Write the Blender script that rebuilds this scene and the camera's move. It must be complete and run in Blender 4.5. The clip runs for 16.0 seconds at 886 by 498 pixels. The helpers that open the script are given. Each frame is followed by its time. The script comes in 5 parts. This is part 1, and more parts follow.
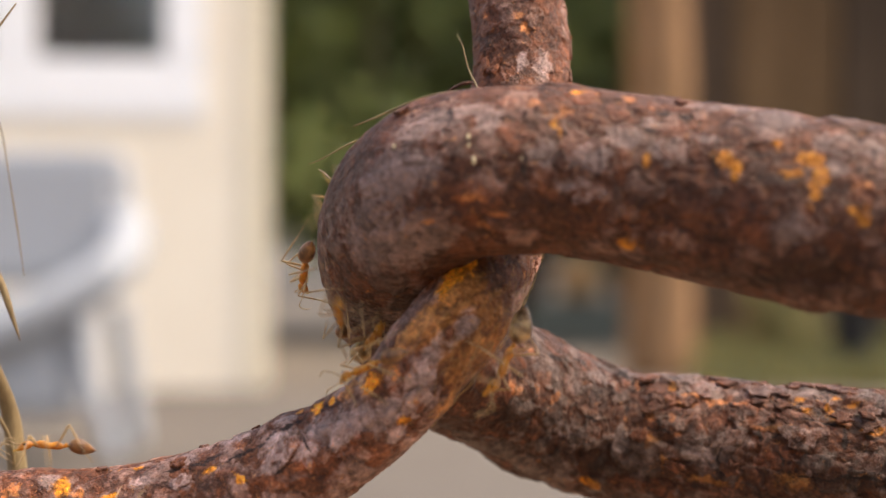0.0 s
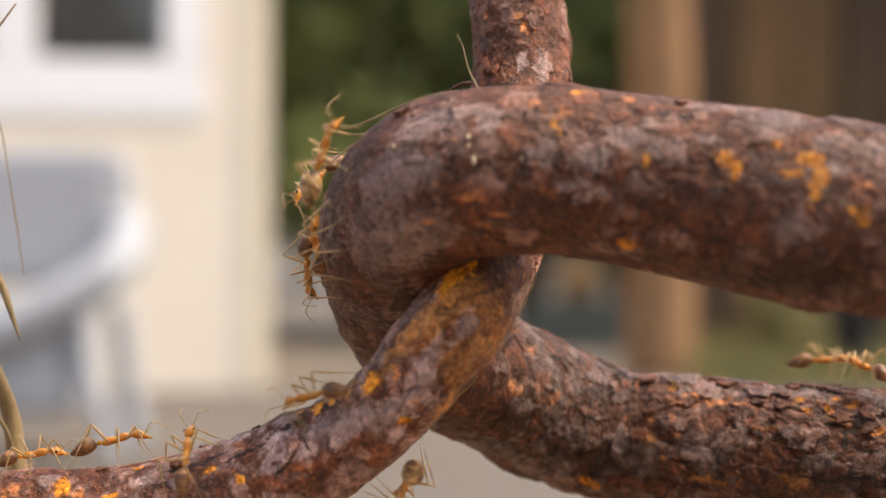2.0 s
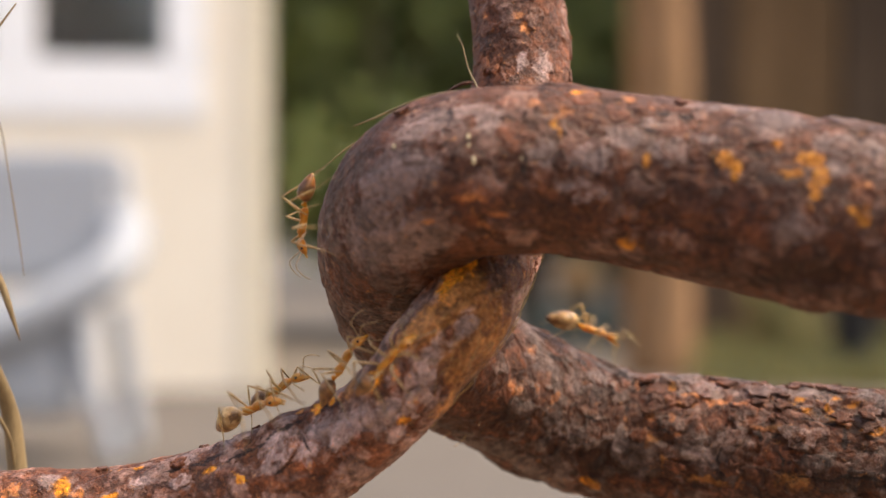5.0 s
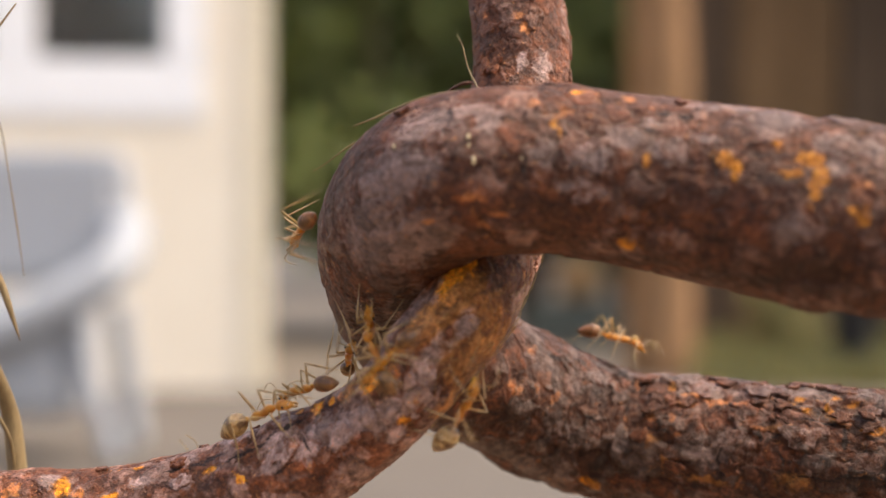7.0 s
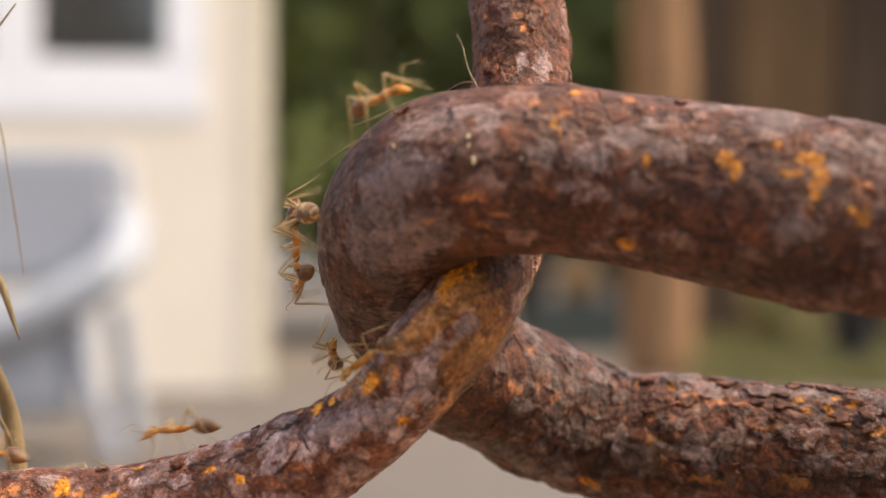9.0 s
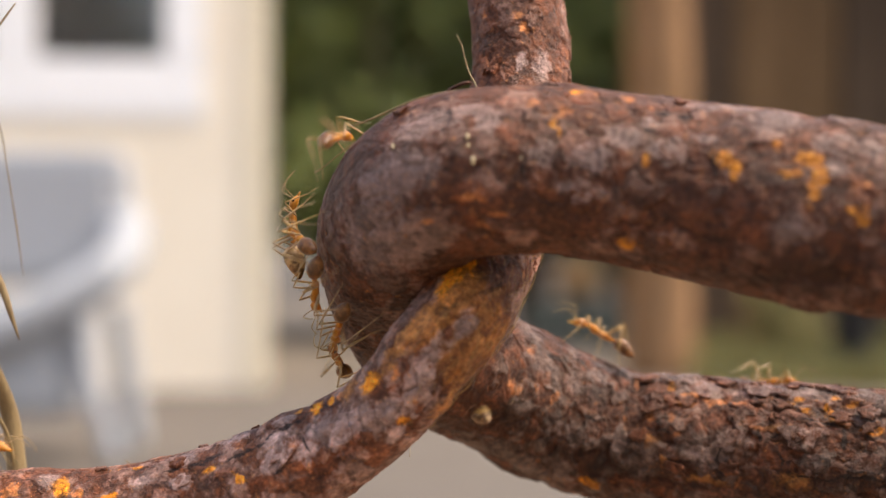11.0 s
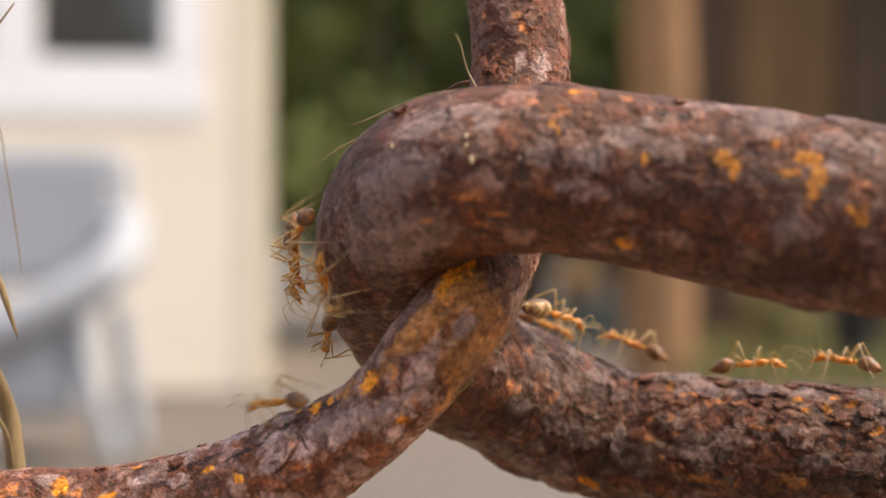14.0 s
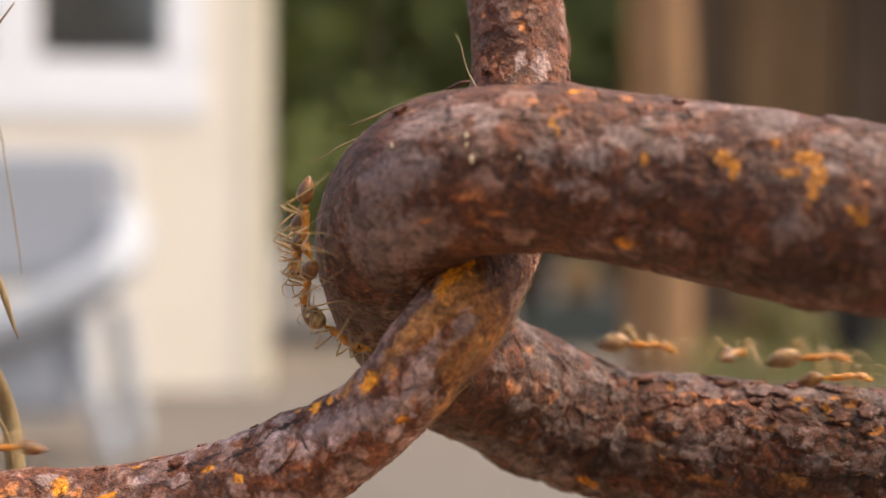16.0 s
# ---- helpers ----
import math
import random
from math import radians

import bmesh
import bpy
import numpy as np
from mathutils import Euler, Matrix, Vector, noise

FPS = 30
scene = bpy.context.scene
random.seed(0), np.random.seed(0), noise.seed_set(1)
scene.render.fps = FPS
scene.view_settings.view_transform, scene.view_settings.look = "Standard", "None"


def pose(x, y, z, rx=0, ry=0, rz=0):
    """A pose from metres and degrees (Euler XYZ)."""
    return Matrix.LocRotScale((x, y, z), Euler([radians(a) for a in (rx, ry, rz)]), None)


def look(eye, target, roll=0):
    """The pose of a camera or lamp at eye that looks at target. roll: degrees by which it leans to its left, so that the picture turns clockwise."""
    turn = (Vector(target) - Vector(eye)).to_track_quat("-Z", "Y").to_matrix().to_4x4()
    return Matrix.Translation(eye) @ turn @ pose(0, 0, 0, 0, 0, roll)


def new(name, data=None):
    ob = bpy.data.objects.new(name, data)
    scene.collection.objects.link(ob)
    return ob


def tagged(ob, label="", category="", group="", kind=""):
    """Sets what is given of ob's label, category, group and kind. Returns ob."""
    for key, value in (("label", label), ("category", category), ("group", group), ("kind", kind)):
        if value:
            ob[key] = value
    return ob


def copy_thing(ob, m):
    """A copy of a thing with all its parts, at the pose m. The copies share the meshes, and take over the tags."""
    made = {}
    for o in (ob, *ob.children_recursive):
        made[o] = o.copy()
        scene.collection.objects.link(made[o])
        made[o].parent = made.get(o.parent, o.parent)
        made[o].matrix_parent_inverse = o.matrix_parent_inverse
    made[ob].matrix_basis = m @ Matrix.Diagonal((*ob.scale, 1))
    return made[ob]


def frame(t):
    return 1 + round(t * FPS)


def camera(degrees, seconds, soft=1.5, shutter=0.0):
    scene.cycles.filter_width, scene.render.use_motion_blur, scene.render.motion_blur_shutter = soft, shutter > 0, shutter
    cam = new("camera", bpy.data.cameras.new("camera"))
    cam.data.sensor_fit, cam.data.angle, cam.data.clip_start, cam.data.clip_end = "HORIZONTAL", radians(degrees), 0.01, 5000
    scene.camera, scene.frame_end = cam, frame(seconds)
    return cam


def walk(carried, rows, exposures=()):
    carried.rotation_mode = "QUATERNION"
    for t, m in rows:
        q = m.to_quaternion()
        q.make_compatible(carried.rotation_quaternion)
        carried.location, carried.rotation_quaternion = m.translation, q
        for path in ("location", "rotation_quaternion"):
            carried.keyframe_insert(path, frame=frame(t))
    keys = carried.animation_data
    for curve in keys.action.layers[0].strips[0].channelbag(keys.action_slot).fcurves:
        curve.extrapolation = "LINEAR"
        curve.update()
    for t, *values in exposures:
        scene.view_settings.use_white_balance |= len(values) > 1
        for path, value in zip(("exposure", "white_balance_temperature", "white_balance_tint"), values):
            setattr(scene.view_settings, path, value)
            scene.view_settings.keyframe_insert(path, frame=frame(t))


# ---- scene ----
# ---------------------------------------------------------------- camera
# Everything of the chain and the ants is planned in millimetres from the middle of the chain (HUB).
EYE = Vector((0.0, 0.0, 0.55))
HUB = Vector((0.0, 0.088, 0.55))
cam = camera(30, 16.0, soft=1.3, shutter=0.9)
cam.data.dof.use_dof = True
cam.data.dof.focus_distance = 0.0952
cam.data.dof.aperture_fstop = 30.0


def stands(right, down):
    """The camera looks straight along y; right and down in millimetres."""
    return Matrix.Translation(EYE + Vector((right, 0, -down)) * 0.001) @ pose(0, 0, 0, 90, 0, 0)


walk(cam, [(0, stands(0, 0)), (3.5, stands(0, 0)), (8, stands(0.005, 0)), (11.5, stands(0.05, 0.01)), (13.5, stands(0.09, 0.03)), (16, stands(0.105, 0.045))], exposures=[(0, 1.34, 7450, 12), (16, 1.34, 7450, 12)])

# ---------------------------------------------------------------- sky, sun, exposure
SUN_TURN, SUN_UP = radians(95), radians(60)
world = bpy.data.worlds.new("overcast_sky")
scene.world = world
world.use_nodes = True
wn = world.node_tree
sky = wn.nodes.new("ShaderNodeTexSky")
sky.sky_type, sky.sun_disc = "NISHITA", False
sky.sun_elevation, sky.sun_rotation, sky.dust_density = SUN_UP, SUN_TURN, 4.0
wn.links.new(sky.outputs["Color"], wn.nodes["Background"].inputs["Color"])
wn.nodes["Background"].inputs["Strength"].default_value = 0.15
sun = new("sun", bpy.data.lights.new("sun", "SUN"))
sun.data.energy, sun.data.angle, sun.data.color = 1.5, radians(40), (1.0, 0.94, 0.86)
sun.matrix_world = look((0, 0, 5), Vector((0, 0, 5)) - Vector((math.sin(SUN_TURN) * math.cos(SUN_UP), math.cos(SUN_TURN) * math.cos(SUN_UP), math.sin(SUN_UP))))


# ---------------------------------------------------------------- materials
class Mat:
    """A small builder of node materials."""

    def __init__(self, name, rough=0.6, metal=0.0):
        self.m = bpy.data.materials.new(name)
        self.m.use_nodes = True
        self.t = self.m.node_tree
        self.b = self.t.nodes["Principled BSDF"]
        self.b.inputs["Roughness"].default_value = rough
        self.b.inputs["Metallic"].default_value = metal

    def n(self, kind, **sets):
        node = self.t.nodes.new("ShaderNode" + kind)
        for k, v in sets.items():
            if k in node.inputs:
                node.inputs[k].default_value = v
        return node

    def link(self, a, b):
        self.t.links.new(a, b)

    def coords(self, scale, stretch=(1, 1, 1)):
        c, m = self.n("TexCoord"), self.n("Mapping")
        m.inputs["Scale"].default_value = [scale * s for s in stretch]
        self.link(c.outputs["Object"], m.inputs["Vector"])
        return m.outputs["Vector"]

    def noise(self, vec, scale=1.0, detail=4.0, rough=0.55, distort=0.0):
        x = self.n("TexNoise", Scale=scale, Detail=detail, Roughness=rough, Distortion=distort)
        self.link(vec, x.inputs["Vector"])
        return x.outputs["Fac"]

    def ramp(self, fac, stops):
        x = self.n("ValToRGB")
        e = x.color_ramp.elements
        while len(e) < len(stops):
            e.new(0.5)
        for el, (p, c) in zip(e, stops):
            el.position, el.color = p, (*c, 1) if len(c) == 3 else c
        self.link(fac, x.inputs["Fac"])
        return x.outputs["Color"]

    def step(self, fac, lo, hi):
        x = self.n("MapRange")
        x.inputs["From Min"].default_value, x.inputs["From Max"].default_value = lo, hi
        self.link(fac, x.inputs["Value"])
        return x.outputs["Result"]

    def mix(self, fac, a, b, how="MIX"):
        x = self.n("Mix")
        x.data_type, x.blend_type = "RGBA", how
        for v, s in ((fac, x.inputs[0]), (a, x.inputs[6]), (b, x.inputs[7])):
            if isinstance(v, (int, float)):
                s.default_value = v
            elif isinstance(v, tuple):
                s.default_value = (*v, 1)
            else:
                self.link(v, s)
        return x.outputs[2]

    def math(self, how, a, b):
        x = self.n("Math")
        x.operation = how
        for v, s in ((a, x.inputs[0]), (b, x.inputs[1])):
            if isinstance(v, (int, float)):
                s.default_value = v
            else:
                self.link(v, s)
        return x.outputs[0]

    def attr(self, name):
        x = self.n("Attribute")
        x.attribute_name = name
        return x.outputs["Fac"]

    def island(self):
        return self.n("NewGeometry").outputs["Random Per Island"]

    def bump(self, height, strength, distance):
        x = self.n("Bump", Strength=strength, Distance=distance)
        self.link(height, x.inputs["Height"])
        self.link(x.outputs["Normal"], self.b.inputs["Normal"])

    def colour(self, c):
        if isinstance(c, tuple):
            self.b.inputs["Base Color"].default_value = (*c, 1)
        else:
            self.link(c, self.b.inputs["Base Color"])
        return self.m


def grained(name, dark, light, scale, rough=0.7, bump=0.2, depth=0.002, stretch=(1, 1, 1), metal=0.0):
    """A two-scale mottled surface between two colours."""
    m = Mat(name, rough, metal)
    v = m.coords(scale, stretch)
    big, fine = m.noise(v, 1.0, 3), m.noise(v, 7.0, 5)
    both = m.math("ADD", m.math("MULTIPLY", big, 0.6), m.math("MULTIPLY", fine, 0.4))
    m.bump(both, bump, depth)
    return m.colour(m.ramp(both, [(0.3, dark), (0.7, light)]))


def rust(name, plate, cover, specks, tone):
    """Scaly rusted iron: mauve-grey mill scale over brown rust, with stains of orange bloom, red rust, pale bare scale
    and moss, and dark marks for pits and painted shade.
    """
    m = Mat(name, 0.6)
    v = m.coords(1000)
    broad = m.noise(v, 0.3, 3, 0.55, 0.4)
    mid = m.noise(v, 0.95, 6, 0.62, 0.5)
    grain = m.noise(v, 3.6, 5, 0.66)
    fine = m.noise(v, 12.0, 4, 0.65)
    ragged = m.noise(v, 1.9, 8, 0.74, 0.6)
    bent = m.n("TexNoise", Scale=1.0, Detail=6.0, Roughness=0.66)
    m.link(v, bent.inputs["Vector"])
    shift = m.n("VectorMath")
    shift.operation = "MULTIPLY_ADD"
    m.link(bent.outputs["Color"], shift.inputs[0])
    shift.inputs[1].default_value = (1.7, 1.7, 1.7)
    m.link(v, shift.inputs[2])
    plates, edges = m.n("TexVoronoi", Scale=plate), m.n("TexVoronoi", Scale=plate)
    edges.feature = "DISTANCE_TO_EDGE"
    for x in (plates, edges):
        m.link(shift.outputs[0], x.inputs["Vector"])
    lot = m.n("SeparateColor")
    m.link(plates.outputs["Color"], lot.inputs[0])
    each, other = lot.outputs[0], lot.outputs[1]
    rim = m.step(edges.outputs["Distance"], 0.16, 0.02)

    def mask(label, amount, lo, hi, by=ragged):
        """A stain with its border broken up by noise."""
        return m.step(m.math("ADD", m.attr(label), m.math("MULTIPLY", m.math("SUBTRACT", by, 0.5), amount)), lo, hi)

    def over(c, amount, colour, share):
        return m.mix(m.math("MULTIPLY", amount, share), c, colour)
    brown = m.ramp(m.math("ADD", m.math("MULTIPLY", grain, 0.6), m.math("MULTIPLY", mid, 0.4)), [(0.3, (0.06, 0.019, 0.008)), (0.5, (0.165, 0.056, 0.025)), (0.7, (0.3, 0.115, 0.052))])
    mauve = m.ramp(m.math("ADD", m.math("MULTIPLY", grain, 0.5), m.math("MULTIPLY", fine, 0.5)), [(0.3, (0.15, 0.072, 0.05)), (0.5, (0.28, 0.155, 0.117)), (0.7, (0.43, 0.27, 0.217))])
    slate = m.ramp(m.math("ADD", m.math("MULTIPLY", grain, 0.5), m.math("MULTIPLY", fine, 0.5)), [(0.3, (0.115, 0.074, 0.06)), (0.5, (0.225, 0.158, 0.135)), (0.7, (0.37, 0.275, 0.24))])
    mauve = m.mix(m.attr("crust"), mauve, slate)
    shown = m.step(m.math("ADD", m.math("ADD", m.math("MULTIPLY", each, 0.5), m.math("MULTIPLY", m.attr("flake"), 0.3)), m.math("ADD", m.math("ADD", mid, m.math("MULTIPLY", m.attr("crust"), 0.14)), m.math("MULTIPLY", broad, 0.5))), 1.12 - cover, 1.3 - cover)
    c = m.mix(shown, brown, mauve)
    rusty = m.ramp(grain, [(0.3, (0.12, 0.028, 0.009)), (0.7, (0.36, 0.105, 0.033))])
    c = over(c, m.step(m.noise(v, 0.6, 6, 0.66, 0.7), 0.56, 0.7), rusty, 0.42)
    c = over(c, mask("red", 3.4, 0.25, 0.95), rusty, 0.6)
    pale = m.ramp(fine, [(0.25, (0.23, 0.15, 0.13)), (0.75, (0.5, 0.37, 0.34))])
    # Dark rust of pits and plate joints; the deep marks also paint shade with it.
    dark_rust_and_shade = m.ramp(grain, [(0.3, (0.024, 0.007, 0.0035)), (0.7, (0.115, 0.037, 0.015))])
    c = over(c, mask("deep", 4.0, 0.3, 0.9), dark_rust_and_shade, 0.8)
    c = over(c, rim, dark_rust_and_shade, 0.55)
    ochre = m.ramp(ragged, [(0.3, (0.2, 0.074, 0.019)), (0.48, (0.37, 0.142, 0.034)), (0.68, (0.6, 0.29, 0.085))])
    moss = mask("moss", 2.2, 0.2, 0.8)
    c = over(c, moss, ochre, 0.85)
    c = over(c, mask("pale", 3.0, 0.3, 0.8), pale, 0.78)
    coral = m.ramp(grain, [(0.3, (0.4, 0.115, 0.03)), (0.7, (0.82, 0.34, 0.12))])
    c = over(c, mask("salmon", 3.6, 0.4, 0.95), coral, 0.8)
    bloom = m.ramp(grain, [(0.28, (0.36, 0.1, 0.006)), (0.5, (0.82, 0.29, 0.014)), (0.75, (0.95, 0.47, 0.05))])
    c = over(c, mask("bloom", 3.2, 0.32, 0.85), bloom, 0.95)
    spots = m.n("TexVoronoi", Scale=0.75)
    m.link(v, spots.inputs["Vector"])
    few = m.n("SeparateColor")
    m.link(spots.outputs["Color"], few.inputs[0])
    speck = m.math("MULTIPLY", m.step(m.math("ADD", spots.outputs["Distance"], m.math("MULTIPLY", ragged, 0.6)), 0.5, 0.36), m.step(few.outputs[0], 0.84, 0.88))
    c = over(c, speck, coral, 0.6 * specks)
    c = over(c, m.step(m.attr("crack"), 0.1, 0.7), (0.025, 0.011, 0.008), 0.7)
    c = over(c, mask("seam", 2.2, 0.3, 0.75), (0.018, 0.008, 0.005), 0.9)
    mottle = m.ramp(m.noise(v, 2.3, 8, 0.7, 0.4), [(0.3, (0.42 * tone, 0.37 * tone, 0.35 * tone)), (0.5, (tone, 0.95 * tone, 0.92 * tone)), (0.7, (1.65 * tone, 1.55 * tone, 1.5 * tone))])
    c = m.mix(1.0, c, mottle, "MULTIPLY")
    c = m.mix(1.0, c, m.ramp(other, [(0.0, (0.7, 0.7, 0.7)), (1.0, (1.25, 1.25, 1.27))]), "MULTIPLY")
    height = m.math("ADD", grain, m.math("ADD", m.math("MULTIPLY", fine, 0.5), m.math("MULTIPLY", shown, 0.6)))
    height = m.math("ADD", height, m.math("MULTIPLY", moss, m.math("MULTIPLY", ragged, 1.6)))
    height = m.math("ADD", height, m.math("SUBTRACT", m.math("MULTIPLY", each, 0.8), m.math("MULTIPLY", rim, 0.8)))
    m.bump(height, 0.85, 0.00015)
    m.link(m.step(fine, -0.15, 1.05), m.b.inputs["Roughness"])
    m.b.inputs["Specular IOR Level"].default_value = 0.32
    return m.colour(c)


RUST = rust("scaly_rust", 0.62, 0.06, 0.6, 0.69)
RUST_RED = rust("scaly_rust_with_more_bloom", 0.7, 0.16, 1.0, 1.3)
CREAM = grained("cream_render", (0.82, 0.72, 0.575), (0.89, 0.8, 0.655), 3, 0.85)
TRIM = grained("yellowish_corner_paint", (0.76, 0.66, 0.48), (0.84, 0.74, 0.56), 3, 0.7)
WHITE = grained("white_paint", (0.87, 0.87, 0.87), (0.92, 0.92, 0.915), 6, 0.45, 0.08)
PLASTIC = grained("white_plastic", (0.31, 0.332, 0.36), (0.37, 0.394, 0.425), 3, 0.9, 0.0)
SLING = grained("grey_sling_cloth", (0.34, 0.356, 0.378), (0.4, 0.417, 0.44), 40, 0.85)
# Room grey, lightened to paint in the haze and reflection of the panes.
ROOM = grained("room_grey_with_pane_haze", (0.25, 0.215, 0.205), (0.33, 0.29, 0.275), 2, 0.8)
ROOF = grained("grey_roof_sheet", (0.16, 0.15, 0.15), (0.26, 0.25, 0.24), 4, 0.6)
POST = grained("tan_weathered_wood", (0.2, 0.11, 0.055), (0.3, 0.172, 0.09), 4, 0.75, 0.4, 0.004, (3, 3, 0.4))
WARM_BOARD = grained("brown_boards", (0.08, 0.049, 0.025), (0.17, 0.105, 0.056), 3, 0.95, 0.4, 0.004, (3, 3, 0.4))
BOARD = grained("dark_brown_boards", (0.038, 0.026, 0.018), (0.09, 0.062, 0.042), 3, 0.95, 0.4, 0.004, (3, 3, 0.4))


for weathered in (POST, WARM_BOARD, BOARD):
    weathered.node_tree.nodes["Principled BSDF"].inputs["Specular IOR Level"].default_value = 0.15


def earth(name):
    """Dusty pale concrete that gives way, near the chain, to an unseen brown ground toned for bounce light."""
    m = Mat(name, 0.9)
    v = m.coords(0.8)
    big, fine = m.noise(v, 1.0, 3), m.noise(v, 7.0, 5)
    both = m.math("ADD", m.math("MULTIPLY", big, 0.6), m.math("MULTIPLY", fine, 0.4))
    pale = m.ramp(both, [(0.3, (0.079, 0.066, 0.054)), (0.7, (0.12, 0.103, 0.087))])
    # Added out of view; its tone sets how much light reaches the chain's undersides.
    unseen_bounce = m.ramp(m.noise(m.coords(12), 1.0, 6), [(0.3, (0.13, 0.09, 0.058)), (0.7, (0.24, 0.17, 0.112))])
    axes = m.n("SeparateXYZ")
    m.link(m.coords(1), axes.inputs[0])
    edge = m.step(m.math("ADD", axes.outputs["Y"], m.math("MULTIPLY", m.noise(v, 1.6, 6, 0.65), 1.2)), 3.0, 3.15)
    m.bump(both, 0.3, 0.01)
    return m.colour(m.mix(edge, unseen_bounce, pale))


GROUND = earth("concrete_and_unseen_bounce")
CLAY = grained("tan_clay", (0.18, 0.11, 0.052), (0.26, 0.165, 0.08), 12, 0.8)
CRATE = grained("dark_teal_paint", (0.034, 0.046, 0.044), (0.07, 0.086, 0.08), 6, 0.6)
BLACK = grained("black_plastic", (0.012, 0.012, 0.014), (0.03, 0.03, 0.034), 8, 0.4)
BARK = grained("bark", (0.05, 0.035, 0.025), (0.13, 0.09, 0.06), 9, 0.9, 0.6, 0.01, (2, 2, 0.5))
STRAW = grained("dry_straw", (0.13, 0.085, 0.034), (0.29, 0.205, 0.095), 900, 0.65, 0.3, 0.0001, (1, 1, 0.2))


FUZZ = grained("ochre_moss_hair", (0.3, 0.17, 0.05), (0.55, 0.36, 0.14), 900, 0.7)
SAP = grained("cream_dried_sap", (0.5, 0.38, 0.2), (0.75, 0.62, 0.4), 2500, 0.5)


def leafy(name, dark, light):
    m = Mat(name, 0.5)
    c = m.ramp(m.island(), [(0.0, dark), (1.0, light)])
    c = m.mix(m.math("MULTIPLY", m.noise(m.coords(30), 1, 3), 0.5), c, tuple(x * 0.55 for x in dark))
    m.b.inputs["Subsurface Weight"].default_value = 0.05
    return m.colour(c)


LEAF = leafy("hedge_leaf", (0.072, 0.098, 0.031), (0.212, 0.265, 0.076))
GRASS = leafy("olive_grass", (0.15, 0.134, 0.043), (0.33, 0.295, 0.105))


def chitin(name, dark, light, banded=0.0, depth=0.6):
    """Translucent amber cuticle; the gaster with dark cross bands and pale gaps."""
    m = Mat(name, 0.36)
    m.b.inputs["Specular IOR Level"].default_value = 0.35
    v = m.coords(1000)
    n = m.noise(v, 3.0, 4)
    c = m.ramp(n, [(0.3, dark), (0.7, light)])
    if banded:
        w = m.n("TexWave", Scale=0.5, Distortion=1.1, Detail=3.0)
        m.link(v, w.inputs["Vector"])
        blot = m.noise(v, 2.2, 4, 0.6, 0.6)
        dim = m.ramp(n, [(0.3, (0.045, 0.02, 0.009)), (0.7, (0.15, 0.07, 0.028))])
        c = m.mix(m.math("MULTIPLY", m.step(w.outputs["Fac"], 0.5, 0.9), 0.8 * banded), c, dim)
        c = m.mix(m.math("MULTIPLY", m.step(blot, 0.59 - 0.08 * banded, 0.64 - 0.06 * banded), 0.85), c, dim)
        c = m.mix(m.math("MULTIPLY", m.step(m.noise(v, 1.6, 3), 0.57, 0.66), 0.7), c, tuple(min(0.7, x * 1.2) for x in light))
    m.b.inputs["Subsurface Weight"].default_value = depth
    m.b.inputs["Subsurface Radius"].default_value = (0.0009, 0.0006, 0.00025)
    m.b.inputs["Subsurface Scale"].default_value = 1.0
    m.bump(n, 0.15, 0.00004)
    return m.colour(c)


AMBER = chitin("amber_cuticle", (0.26, 0.096, 0.01), (0.54, 0.24, 0.036))
GASTER = chitin("banded_gaster", (0.26, 0.14, 0.05), (0.58, 0.4, 0.2), 0.9)
BROWN_GASTER = chitin("dark_banded_gaster", (0.11, 0.046, 0.016), (0.3, 0.145, 0.055), 1.0)
LEG = chitin("pale_amber_leg", (0.22, 0.13, 0.065), (0.42, 0.28, 0.15), 0.0, 0.3)
EYE_BLACK = Mat("black_eye", 0.2).colour((0.01, 0.008, 0.008))
PANE = Mat("window_glass", 0.03)
PANE.b.inputs["Transmission Weight"].default_value = 1.0
PANE.b.inputs["IOR"].default_value = 1.45
PANE = PANE.colour((0.9, 0.92, 0.92))


# ---------------------------------------------------------------- mesh helpers
def finish(name, bm, mat, parent=None, smooth=False):
    me = bpy.data.meshes.new(name)
    bm.to_mesh(me)
    bm.free()
    me.materials.append(mat)
    if smooth:
        me.shade_smooth()
    ob = new(name, me)
    ob.parent = parent
    return ob


def part(name, bm, mat, parent, label="", smooth=False):
    return tagged(finish(name, bm, mat, parent, smooth), label)


def thing(name, place, label, category, group="", kind=""):
    e = new(name)
    e.location = place
    e.empty_display_size = 0.01
    return tagged(e, label, category, group, kind)


def box(bm, x0, y0, z0, x1, y1, z1, bevel=0.0):
    r = bmesh.ops.create_cube(bm, size=1)
    vs = r["verts"]
    for v in vs:
        v.co = Vector(((x0 + x1) / 2 + v.co.x * (x1 - x0), (y0 + y1) / 2 + v.co.y * (y1 - y0), (z0 + z1) / 2 + v.co.z * (z1 - z0)))
    if bevel:
        es = {e for v in vs for e in v.link_edges}
        bmesh.ops.bevel(bm, geom=list(es), offset=bevel, segments=2, affect="EDGES")
    return bm


def boxed(*a, bevel=0.0):
    return box(bmesh.new(), *a, bevel=bevel)


